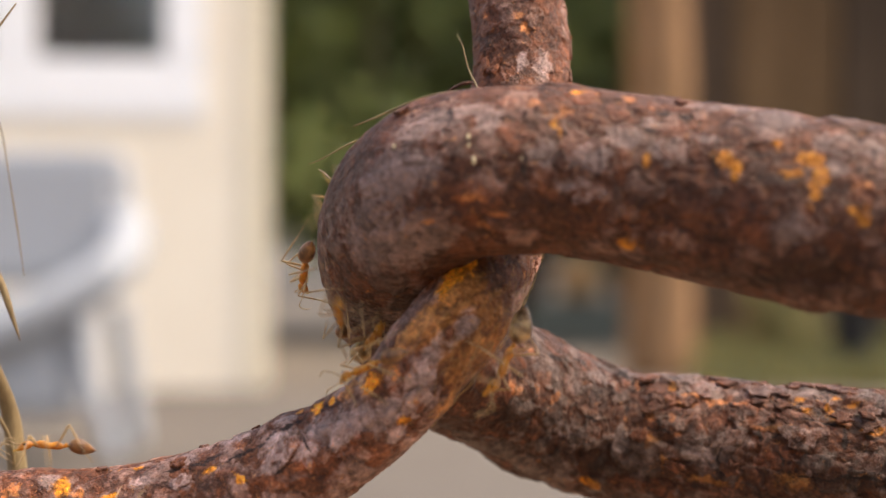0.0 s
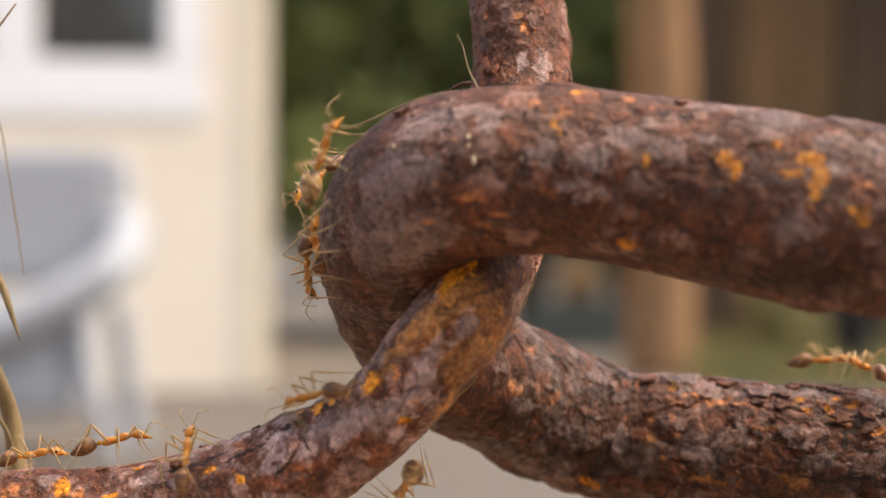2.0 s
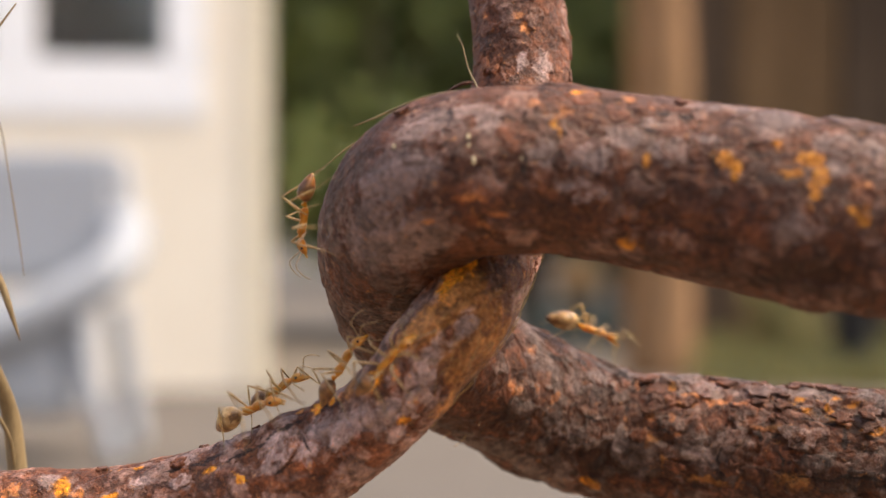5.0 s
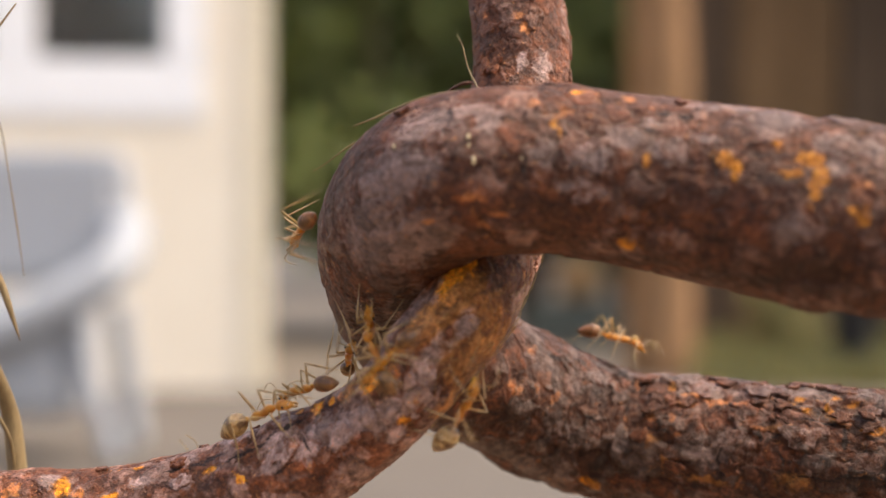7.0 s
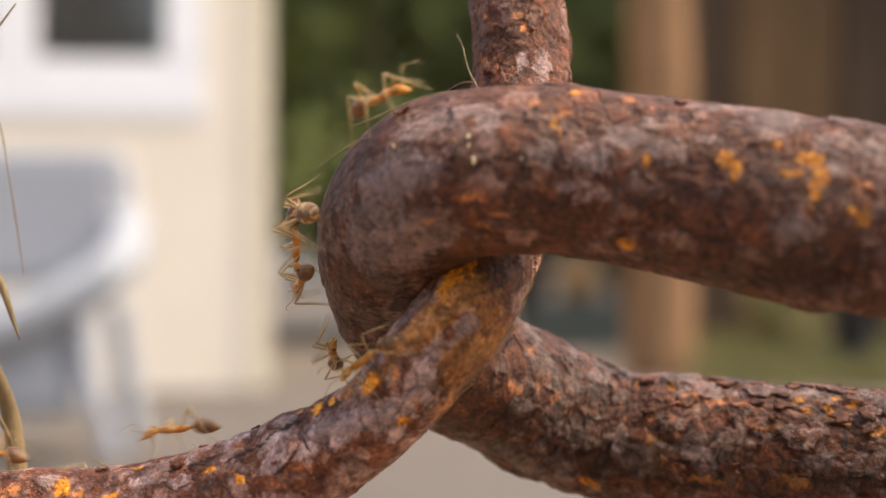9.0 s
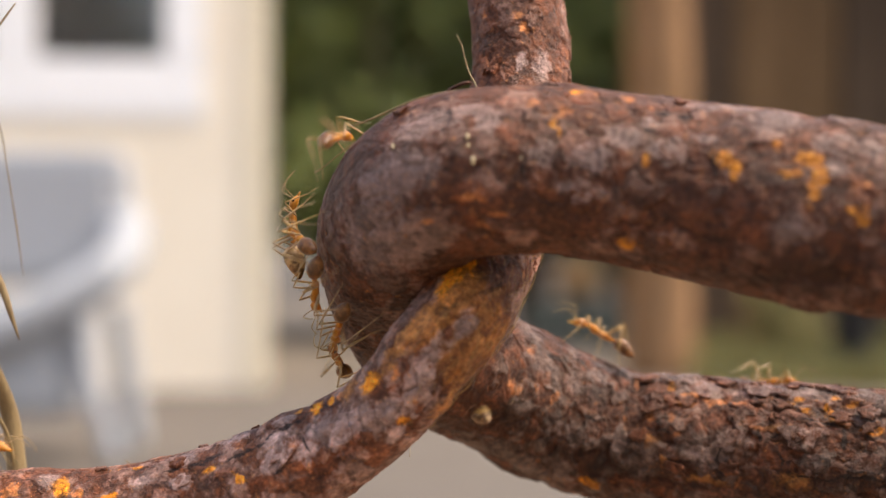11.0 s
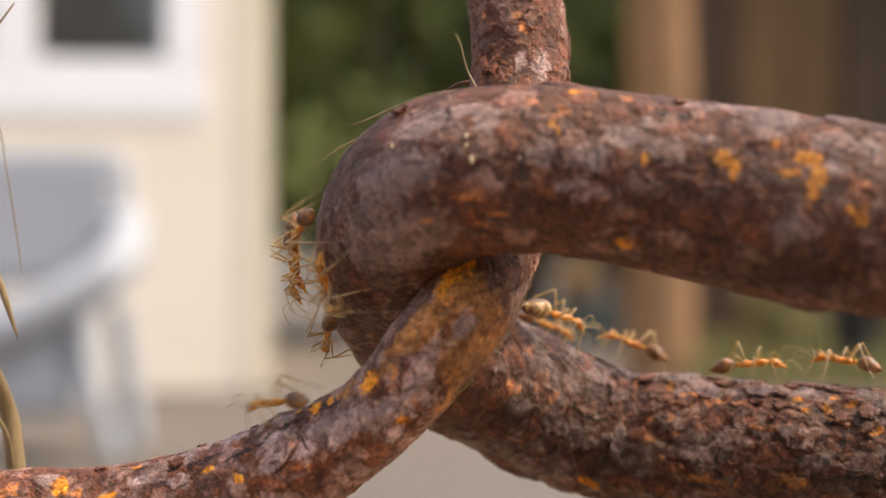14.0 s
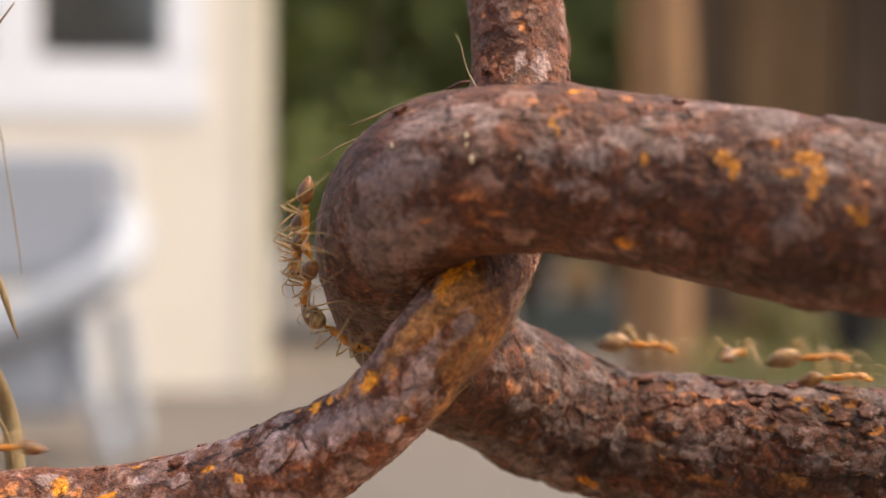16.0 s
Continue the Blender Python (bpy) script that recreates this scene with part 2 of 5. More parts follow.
def spline(points, step):
    """Catmull-Rom through rows of (x, y, z, radius), resampled at even steps of length."""
    p = np.array(points, float)
    p = np.vstack([2 * p[0] - p[1], p, 2 * p[-1] - p[-2]])
    out = []
    for i in range(1, len(p) - 2):
        for u in np.linspace(0, 1, 60, endpoint=False):
            a, b, c, d = p[i - 1:i + 3]
            out.append(0.5 * (2 * b + (c - a) * u + (2 * a - 5 * b + 4 * c - d) * u * u + (3 * b - a - 3 * c + d) * u ** 3))
    out.append(p[-2])
    out = np.array(out)
    run = np.concatenate([[0], np.cumsum(np.linalg.norm(np.diff(out[:, :3], axis=0), axis=1))])
    at = np.arange(0, run[-1], step)
    return at, np.stack([np.interp(at, run, out[:, k]) for k in range(out.shape[1])], axis=1)


def frames_along(c):
    """Tangent, side and up of a centre line; up leans to +z or, where the line climbs, smoothly away from it."""
    t = np.gradient(c, axis=0)
    t /= np.linalg.norm(t, axis=1)[:, None]
    n = np.zeros_like(t)
    cur = np.array([0.0, 0.0, 1.0]) if abs(t[0][2]) < 0.95 else np.array([1.0, 0.0, 0.0])
    for i in range(len(t)):
        cur = cur - t[i] * cur.dot(t[i])
        cur /= np.linalg.norm(cur)
        n[i] = cur
    return t, np.cross(t, n), n


def tube(bm, rows, sides=8, cap=True):
    """A smooth tapered tube through rows of (x, y, z, radius)."""
    c = np.array(rows, float)
    t, b, n = frames_along(c[:, :3])
    rings = []
    for i in range(len(c)):
        ring = []
        for k in range(sides):
            a = 2 * math.pi * k / sides
            ring.append(bm.verts.new(c[i, :3] + c[i, 3] * (math.cos(a) * n[i] + math.sin(a) * b[i])))
        rings.append(ring)
    for r0, r1 in zip(rings, rings[1:]):
        for k in range(sides):
            bm.faces.new((r0[k], r0[(k + 1) % sides], r1[(k + 1) % sides], r1[k]))
    if cap:
        bm.faces.new(rings[0][::-1])
        bm.faces.new(rings[-1])
    return bm


def blob(bm, rows, sides=14):
    """A closed body of revolution-like rings along x: rows of (x, z, half width, half height)."""
    rings = []
    for x, z, w, h in rows:
        rings.append([bm.verts.new((x, w * math.cos(2 * math.pi * k / sides), z + h * math.sin(2 * math.pi * k / sides))) for k in range(sides)])
    for r0, r1 in zip(rings, rings[1:]):
        for k in range(sides):
            bm.faces.new((r0[k], r0[(k + 1) % sides], r1[(k + 1) % sides], r1[k]))
    bm.faces.new(rings[0][::-1])
    bm.faces.new(rings[-1])
    bmesh.ops.recalc_face_normals(bm, faces=bm.faces[:])
    return bm


# ---------------------------------------------------------------- the chain
MARKS = ("bloom", "salmon", "red", "pale", "deep", "moss", "seam")


class Rod:
    """A rusted round bar in millimetres about HUB, with a surface on which ants can walk."""

    def __init__(self, points, step):
        self.at, c = spline(points, step)
        self.c, self.r = c[:, :3], c[:, 3]
        self.t, self.b, self.n = frames_along(self.c)

    def foot(self, s, phi, head, lift=0.0):
        """The pose (metres) of something that stands on the bar: s along, phi round from its upper side, head from the bar's direction."""
        k = [np.interp(s, self.at, x) for x in (*self.c.T, self.r, *self.t.T, *self.b.T, *self.n.T)]
        c, r, t, b, n = (Vector(k[0:3]), k[3], Vector(k[4:7]).normalized(), Vector(k[7:10]).normalized(), Vector(k[10:13]).normalized())
        a, h = radians(phi), radians(head)
        up = (math.cos(a) * n + math.sin(a) * b).normalized()
        side = up.cross(t).normalized()
        fwd = (math.cos(h) * t + math.sin(h) * side).normalized()
        left = up.cross(fwd).normalized()
        m = Matrix((fwd, left, up)).transposed().to_4x4()
        m.translation = HUB + (c + up * (r + lift)) * 0.001
        return m

    def skin(self, name, around, marks, lumps, rough, mat, seed, plate):
        """The displaced, flaking surface as one mesh. marks: stains and painted shade by kind, lumps: swellings;
        rough(s): how deep the flakes are; plate: flakes per millimetre.
        """
        rng = np.random.default_rng(seed)
        shift = Vector(rng.uniform(-50, 50, 3))
        verts, flake, crack, warp = [], [], [], []
        ang = np.linspace(0, 2 * math.pi, around, endpoint=False)
        ca, sa = np.cos(ang), np.sin(ang)
        for i in range(len(self.at)):
            r, s = self.r[i], self.at[i]
            amp = rough(s)
            for k in range(around):
                q = Vector((s * 0.85, r * ca[k], r * sa[k])) + shift
                q = q + noise.noise_vector(q * 1.3) * 0.4
                warp.append(noise.noise_vector(q * 0.8) * 0.4 + noise.noise_vector(q * 2.3) * 0.16)
                d, p = noise.voronoi(q * plate)
                d2, p2 = noise.voronoi(q * plate * 2.7 + shift)
                h1 = noise.cell(p[0] * 37.1)
                h2 = noise.cell(p2[0] * 23.7)
                edge = min(1.0, (d[1] - d[0]) * 6.0)
                edge2 = min(1.0, (d2[1] - d2[0]) * 4.0)
                lump = noise.noise(q * 0.22) * 0.24 + min(1.0, amp) * (noise.noise(q * 0.6) * 0.11 + noise.noise(q * 1.6) * 0.05)
                up = lump + amp * (0.2 * h1 + 0.06 * h2 - 0.1 * (1 - edge) * h1 - 0.025 * (1 - edge2) - 0.12) + 0.035 * noise.noise(q * 4.0) + 0.02 * noise.noise(q * 9.0)
                rr = r + up + sum(h * math.exp(-((s - s0) / la) ** 2 - (r * ((ang[k] - radians(p0) + math.pi) % (2 * math.pi) - math.pi) / lb) ** 2) for s0, p0, la, lb, h in lumps if abs(s - s0) < 3 * la)
                verts.append(self.c[i] + rr * (ca[k] * self.n[i] + sa[k] * self.b[i]))
                flake.append(0.6 * h1 + 0.4 * h2)
                crack.append(max((1 - edge * 1.8) * h1, 0.6 * (1 - edge2 * 2.2) * h2) * amp)
        verts = np.array(verts)
        n, m = len(self.at), around
        i, k = np.meshgrid(np.arange(n - 1), np.arange(m), indexing="ij")
        k1 = (k + 1) % m
        quads = np.stack([i * m + k, i * m + k1, (i + 1) * m + k1, (i + 1) * m + k], axis=-1).reshape(-1, 4)
        me = bpy.data.meshes.new(name)
        me.from_pydata((verts * 0.001).tolist(), [], quads.tolist())
        warp = np.array(warp)
        run, turn = np.repeat(self.at, m) + warp[:, 0], np.tile(ang, n)
        girth = np.repeat(self.r, m)
        for label in MARKS:
            field = np.zeros(len(verts))
            for s0, p0, la, lb in marks.get(label, ()):
                side = girth * ((turn - radians(p0) + math.pi) % (2 * math.pi) - math.pi) + warp[:, 1]
                field = np.maximum(field, np.clip(1.5 - np.hypot((run - s0) / la, side / lb), 0, 1))
            me.attributes.new(label, "FLOAT", "POINT").data.foreach_set("value", field.astype(np.float32))
        crust = np.repeat(np.clip((np.array([rough(x) for x in self.at]) - 0.5) / 0.3, 0, 1), m)
        for label, data in (("flake", flake), ("crack", crack), ("crust", crust)):
            me.attributes.new(label, "FLOAT", "POINT").data.foreach_set("value", np.array(data, np.float32))
        me.materials.append(mat)
        me.shade_smooth()
        ob = new(name, me)
        ob.location = HUB
        return ob


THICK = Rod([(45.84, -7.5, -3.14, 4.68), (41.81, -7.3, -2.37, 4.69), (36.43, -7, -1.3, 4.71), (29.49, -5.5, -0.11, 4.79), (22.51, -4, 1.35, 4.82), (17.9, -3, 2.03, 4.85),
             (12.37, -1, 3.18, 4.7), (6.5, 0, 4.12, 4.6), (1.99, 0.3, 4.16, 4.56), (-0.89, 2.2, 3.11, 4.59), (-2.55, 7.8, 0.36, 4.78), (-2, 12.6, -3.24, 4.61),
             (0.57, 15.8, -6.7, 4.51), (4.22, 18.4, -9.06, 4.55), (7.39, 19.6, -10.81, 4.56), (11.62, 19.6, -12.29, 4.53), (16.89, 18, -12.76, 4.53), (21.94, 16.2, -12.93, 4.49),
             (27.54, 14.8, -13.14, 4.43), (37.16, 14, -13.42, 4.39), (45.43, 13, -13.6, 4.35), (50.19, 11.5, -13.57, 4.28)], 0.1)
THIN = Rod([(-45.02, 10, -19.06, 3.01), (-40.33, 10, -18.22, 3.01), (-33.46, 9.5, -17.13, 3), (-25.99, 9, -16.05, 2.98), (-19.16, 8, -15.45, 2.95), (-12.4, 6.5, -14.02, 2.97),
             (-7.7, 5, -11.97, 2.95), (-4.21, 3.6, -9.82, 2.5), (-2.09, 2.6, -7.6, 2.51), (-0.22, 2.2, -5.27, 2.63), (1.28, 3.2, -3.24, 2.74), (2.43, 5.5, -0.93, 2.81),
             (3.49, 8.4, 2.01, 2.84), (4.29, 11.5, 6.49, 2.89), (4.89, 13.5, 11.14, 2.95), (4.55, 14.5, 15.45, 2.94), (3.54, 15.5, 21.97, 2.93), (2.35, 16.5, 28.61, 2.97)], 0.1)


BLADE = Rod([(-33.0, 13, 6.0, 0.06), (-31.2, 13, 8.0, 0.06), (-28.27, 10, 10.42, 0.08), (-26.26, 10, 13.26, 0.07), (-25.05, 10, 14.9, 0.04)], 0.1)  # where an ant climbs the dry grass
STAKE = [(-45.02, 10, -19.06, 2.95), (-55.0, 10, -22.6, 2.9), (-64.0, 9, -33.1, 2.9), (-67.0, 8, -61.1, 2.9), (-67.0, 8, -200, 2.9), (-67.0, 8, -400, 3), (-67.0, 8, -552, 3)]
# Stains, seams and painted shade on the bars, by kind: millimetres along the bar, degrees round it, half length, half
# width.
UPPER_BLOOM = [(28.0, -62, 0.57, 0.49), (27.6, -72, 0.42, 0.77), (27.8, -82, 0.31, 0.61), (28.7, -70, 0.63, 0.24), (31.7, -70, 0.6, 0.41), (31.1, -74, 0.33, 0.54), (26.0, -88, 0.33, 0.38), (25.5, -94, 0.36, 0.44), (29.6, -54, 0.35, 0.3), (36.7, -138, 0.62, 0.47), (36.3, -80, 0.29, 0.38), (41.7, -62, 0.29, 0.41), (41.3, -68, 0.23, 0.51), (40.6, -28, 0.59, 0.29)]
UPPER_SALMON = [(41.4, -54, 0.52, 0.31), (42.8, -44, 0.29, 0.46), (38.2, -26, 0.41, 0.37), (39.8, -28, 0.44, 0.29), (25.8, -72, 0.33, 0.21), (44.2, -124, 0.46, 0.31), (44.8, -134, 0.41, 0.36), (47.2, -122, 0.3, 0.26), (36.9, -36, 0.35, 0.23), (45.3, -110, 0.47, 0.31)]
UPPER_RED = [(30.1, -104, 0.89, 1.21), (34.7, -58, 1.0, 0.71), (45.3, -108, 1.01, 0.8), (44.7, -130, 1.17, 0.75), (47.3, -54, 0.81, 0.79), (43.4, -70, 0.92, 0.69), (33.2, -88, 0.77, 0.57), (37.0, -122, 0.35, 1.13), (29.1, -86, 1.15, 0.72), (44.8, -42, 1.76, 0.59), (38.2, -50, 0.76, 0.37), (41.1, -42, 1.17, 0.49), (27.4, -34, 0.75, 0.35)]
UPPER_PALE = [(30.2, -30, 1.39, 1.39), (26.9, -46, 1.02, 0.94), (32.5, -20, 1.24, 0.58), (34.2, -24, 1.21, 0.58), (36.6, -52, 0.64, 0.31), (37.7, -66, 0.98, 0.65), (35.3, -72, 1.28, 0.55), (39.4, -82, 1.15, 0.58), (26.9, -62, 0.62, 0.46), (42.3, -82, 0.86, 0.58), (46.4, -52, 1.12, 1.14), (44.4, -58, 0.4, 0.86), (39.6, -104, 1.27, 0.52), (28.4, -104, 0.85, 0.62), (47.6, -82, 1.27, 1.51), (49.5, -112, 2.07, 2.69), (48.2, -136, 2.01, 0.98), (25.5, -46, 0.67, 0.68), (45.2, -48, 0.89, 0.53), (33.1, -58, 0.9, 0.36)]
# Dark rust spots, plus shade painted along the underside of the upper bar.
UPPER_PITS_AND_SHADE = [(26.1, -84, 0.55, 0.25), (25.0, -96, 0.55, 0.54), (25.9, -178, 2.34, 1.44), (29.1, -60, 0.41, 0.34), (30.8, -122, 1.38, 0.47), (33.1, -90, 0.66, 0.4), (37.4, -132, 0.52, 0.23), (27.1, -136, 3.12, 1.42), (30.2, -138, 2.71, 1.11), (24.6, -120, 1.67, 1.12), (34.3, -146, 1.81, 0.83), (27.8, -126, 1.71, 0.67), (35.9, -38, 0.88, 0.21), (28.8, -80, 0.63, 0.85), (35.4, -136, 1.18, 0.58), (30.2, -72, 0.47, 0.91)]
UPPER_SEAM = [(36.2, -42, 0.65, 0.14), (34.7, -42, 0.48, 0.14), (41.7, -24, 0.94, 0.18), (36.5, -58, 0.58, 0.09), (39.2, -90, 0.57, 0.07), (43.2, -94, 0.09, 0.74), (32.1, -74, 0.09, 0.61), (45.8, -54, 0.09, 0.9), (30.4, -62, 0.6, 0.1)]
UPPER_MARKS = {"bloom": UPPER_BLOOM, "salmon": UPPER_SALMON, "red": UPPER_RED, "pale": UPPER_PALE, "deep": UPPER_PITS_AND_SHADE, "seam": UPPER_SEAM}
LOWER_BLOOM = [(84.1, 108, 0.26, 0.47), (91.4, 116, 0.36, 0.27), (92.7, 126, 0.47, 0.31), (94.1, 124, 0.39, 0.64), (94.2, 106, 0.36, 0.34), (96.1, 136, 0.55, 0.31), (79.3, -150, 0.72, 0.44), (83.9, 124, 0.3, 0.19), (85.2, 124, 0.26, 0.14), (92.1, 110, 0.29, 0.25), (93.6, 116, 0.25, 0.26), (95.0, 114, 0.28, 0.22)]
LOWER_SALMON = [(69.4, 162, 0.61, 0.34), (71.1, 152, 0.32, 0.34), (73.1, 152, 0.38, 0.29), (81.2, 110, 0.33, 0.43), (83.0, 142, 0.59, 0.27), (84.5, 140, 0.3, 0.39), (80.8, 146, 0.25, 0.19), (84.7, 154, 0.26, 0.18), (77.5, 142, 0.28, 0.19), (75.2, -154, 0.26, 0.26), (89.0, -170, 0.41, 0.36), (87.0, 122, 0.82, 0.24), (88.7, 122, 0.52, 0.24), (85.6, 118, 0.52, 0.21), (90.5, 144, 0.94, 0.15), (94.8, 134, 0.49, 0.2), (70.1, 126, 0.41, 0.34)]
LOWER_RED = [(90.7, 172, 0.94, 1.19), (86.7, 140, 1.85, 0.93), (91.7, 134, 2.16, 0.72), (88.3, -162, 1.86, 0.7), (84.0, 128, 1.87, 0.72), (89.4, 124, 1.49, 0.47), (93.3, 134, 1.43, 0.48), (92.6, -178, 1.43, 0.87), (82.9, -160, 1.85, 0.64)]
LOWER_MOSS = [(92.2, -174, 1.07, 0.6), (83.4, 162, 0.48, 0.39), (84.2, 176, 0.26, 0.33), (91.5, 142, 1.08, 0.3), (86.9, -172, 1.11, 0.31)]
LOWER_PALE = [(88.3, 156, 1.48, 0.43), (96.0, 124, 0.83, 0.54), (74.7, 134, 0.96, 0.72), (71.0, 130, 1.6, 0.73), (77.3, 112, 1.08, 0.61), (86.3, 168, 0.88, 0.42), (75.6, 172, 1.58, 0.52), (80.5, 168, 1.07, 0.5), (89.5, 104, 1.65, 0.6), (86.1, 102, 1.5, 0.64), (91.4, 102, 1.47, 0.39)]
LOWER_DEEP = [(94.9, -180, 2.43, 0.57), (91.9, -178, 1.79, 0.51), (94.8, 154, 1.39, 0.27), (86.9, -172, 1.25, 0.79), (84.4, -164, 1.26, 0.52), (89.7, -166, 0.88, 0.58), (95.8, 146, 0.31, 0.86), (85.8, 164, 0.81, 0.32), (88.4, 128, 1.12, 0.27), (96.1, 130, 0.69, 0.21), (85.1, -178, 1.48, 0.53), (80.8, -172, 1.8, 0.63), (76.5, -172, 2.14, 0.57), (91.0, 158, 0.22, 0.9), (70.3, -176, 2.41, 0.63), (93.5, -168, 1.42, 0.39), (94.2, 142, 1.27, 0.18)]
LOWER_SEAM = [(87.7, 166, 0.11, 1.06), (90.1, 150, 0.15, 0.5), (91.8, 148, 1.79, 0.09), (93.6, 134, 1.78, 0.1), (94.8, 148, 0.14, 0.92), (91.2, 166, 0.11, 0.69), (93.2, -180, 1.42, 0.09), (79.2, 100, 0.87, 0.34), (87.3, 78, 1.92, 0.23), (91.2, 92, 1.48, 0.26), (83.1, 152, 1.48, 0.09), (95.4, 178, 1.04, 0.11), (75.1, 108, 0.96, 0.22), (72.2, 118, 0.87, 0.19), (77.7, 156, 1.06, 0.09)]
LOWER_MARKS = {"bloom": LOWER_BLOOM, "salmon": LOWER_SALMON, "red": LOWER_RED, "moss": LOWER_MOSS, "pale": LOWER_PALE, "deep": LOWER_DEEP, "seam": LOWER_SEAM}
BENT_BLOOM = [(45.9, 60, 0.57, 0.47), (41.7, 28, 0.43, 0.39), (42.7, 30, 0.26, 0.31), (40.2, 20, 0.33, 0.31), (51.5, 62, 1.06, 0.53), (52.3, 76, 0.68, 0.4), (24.1, 44, 0.59, 0.58), (27.2, 62, 0.71, 0.22), (33.9, 54, 0.42, 0.29), (36.0, 82, 0.39, 0.31), (45.6, 128, 0.28, 0.33), (28.7, 24, 0.4, 0.29)]
BENT_SALMON = [(73.3, 34, 0.28, 0.2), (71.4, 18, 0.18, 0.24), (21.0, 44, 0.59, 0.44), (25.3, 54, 0.33, 0.32), (71.8, 84, 0.49, 0.29), (73.0, 78, 0.35, 0.5), (47.2, 80, 0.37, 0.27), (43.6, 34, 0.46, 0.39)]
BENT_RED = [(31.2, 68, 1.62, 0.36), (40.4, 102, 1.3, 0.77), (42.7, 102, 1.61, 0.55), (72.0, 84, 0.56, 0.44), (35.0, 66, 1.3, 0.34), (22.2, 32, 1.31, 0.66), (46.4, 98, 0.43, 0.63), (70.9, 18, 0.86, 0.65), (71.7, 130, 1.06, 0.31), (37.1, 86, 1.3, 0.55)]
BENT_PALE = [(38.9, 60, 1.04, 0.97), (37.9, 76, 0.78, 0.57), (48.3, 104, 1.2, 0.61), (47.0, 120, 1.23, 0.81), (41.6, 70, 1.43, 1.27), (39.3, 30, 0.59, 0.52), (35.5, 8, 1.13, 0.96), (32.3, 30, 0.72, 0.44), (31.9, 58, 0.71, 0.54), (43.6, 82, 1.62, 0.91), (45.4, 106, 1.39, 0.79), (40.4, 82, 0.97, 0.56), (44.8, 134, 0.64, 0.49), (23.2, 34, 0.52, 0.63), (29.3, 50, 0.85, 0.34), (69.3, 104, 0.93, 0.66), (69.5, 78, 0.79, 0.38), (50.3, 114, 0.64, 0.45)]
# Dark rust spots; past 68 mm, shade painted on the climbing rod, mostly its left.
BENT_PITS_AND_SHADE = [(26.7, 40, 1.96, 0.78), (22.3, 42, 1.63, 0.64), (30.8, 60, 1.95, 0.53), (28.7, 30, 1.31, 0.42), (24.1, 20, 1.32, 0.46), (20.9, 16, 0.99, 0.49), (34.1, 72, 0.97, 0.36), (52.8, 110, 0.96, 0.99), (51.8, 12, 1.47, 0.54), (45.0, 146, 0.84, 0.3), (40.9, 110, 1.3, 0.33), (69.7, 86, 0.86, 0.09), (71.5, 36, 2.65, 1.11), (68.6, 44, 1.09, 0.79), (71.6, 124, 2.47, 0.49), (73.0, 78, 1.04, 0.93), (70.8, 62, 1.42, 0.39), (70.9, 72, 3.0, 2.24), (68.4, 82, 0.29, 0.46), (39.6, 74, 0.19, 0.72), (47.0, 62, 0.43, 0.29), (48.5, -174, 0.92, 0.46)]
BENT_SEAM = [(34.0, 38, 0.92, 0.14), (36.2, 48, 0.98, 0.12), (37.7, 50, 0.46, 0.14), (38.5, 44, 0.52, 0.15), (39.4, 42, 0.46, 0.16), (40.1, 40, 0.46, 0.17), (38.5, 88, 0.65, 0.09), (40.4, 74, 0.1, 0.65), (31.1, 38, 0.78, 0.1), (33.0, 42, 0.72, 0.1)]
BENT_MOSS = [(51.2, 84, 1.37, 1.2), (49.6, 108, 1.22, 1.04), (51.2, 128, 1.37, 0.94), (49.5, 148, 1.22, 1.1), (49.2, 70, 1.03, 0.85), (48.0, 62, 1.04, 0.56), (47.4, 162, 0.93, 0.7), (44.5, 40, 0.72, 0.41), (50.4, 162, 1.62, 0.85), (49.9, 76, 0.93, 0.75)]
BENT_MARKS = {"bloom": BENT_BLOOM, "salmon": BENT_SALMON, "red": BENT_RED, "pale": BENT_PALE, "deep": BENT_PITS_AND_SHADE, "seam": BENT_SEAM, "moss": BENT_MOSS}
# Low swellings where the scale has lifted: along, round, half length, half width, height.
UPPER_LUMPS = [(33.7, -166, 3.0, 1.6, -0.14), (27.4, -164, 1.3, 1.6, 0.17), (25.2, -162, 2.0, 2.0, 0.26), (38.0, -8, 2.6, 2.0, 0.16), (30.3, -24, 1.2, 1.4, 0.16), (41.4, -12, 1.1, 0.9, 0.16), (27.2, -40, 1.3, 1.5, 0.14)]
BENT_LUMPS = [(35.9, 16, 0.9, 1.3, 0.22), (38.7, 30, 1, 1.3, 0.2), (32.0, 22, 0.9, 1.2, 0.1)]
LOWER_LUMPS = [(85.8, 80, 1.8, 1.0, 0.12), (92.0, 84, 1.8, 1.0, 0.14), (73.4, 94, 2.0, 1.2, 0.1)]
# Flat plates of bare grey scale: along, round, half width.
UPPER_PLATES = [(30.2, -30, 0.95), (26.9, -46, 0.80), (37.7, -66, 0.70), (35.0, -70, 0.85), (39.4, -82, 0.80), (33.9, -26, 0.60), (28.4, -104, 0.70), (39.6, -106, 0.70)]
LOWER_PLATES = [(92.4, 148, 1.0), (96.0, 122, 0.6), (95.7, 168, 0.9), (88.3, 156, 0.7), (93.2, 170, 0.7), (89.7, 102, 0.9), (85.8, 108, 0.7)]
BENT_PLATES = [(39.1, 64, 0.75), (48.2, 106, 0.6), (46.9, 124, 0.7), (41.9, 80, 0.85), (35.8, 18, 0.6), (31.9, 58, 0.5), (44.6, 90, 0.5)]
GRIT = [(45.1, -70, 0.11), (45.1, -76, 0.08), (45.0, -86, 0.15), (47.4, -64, 0.1), (43.4, -86, 0.09)]


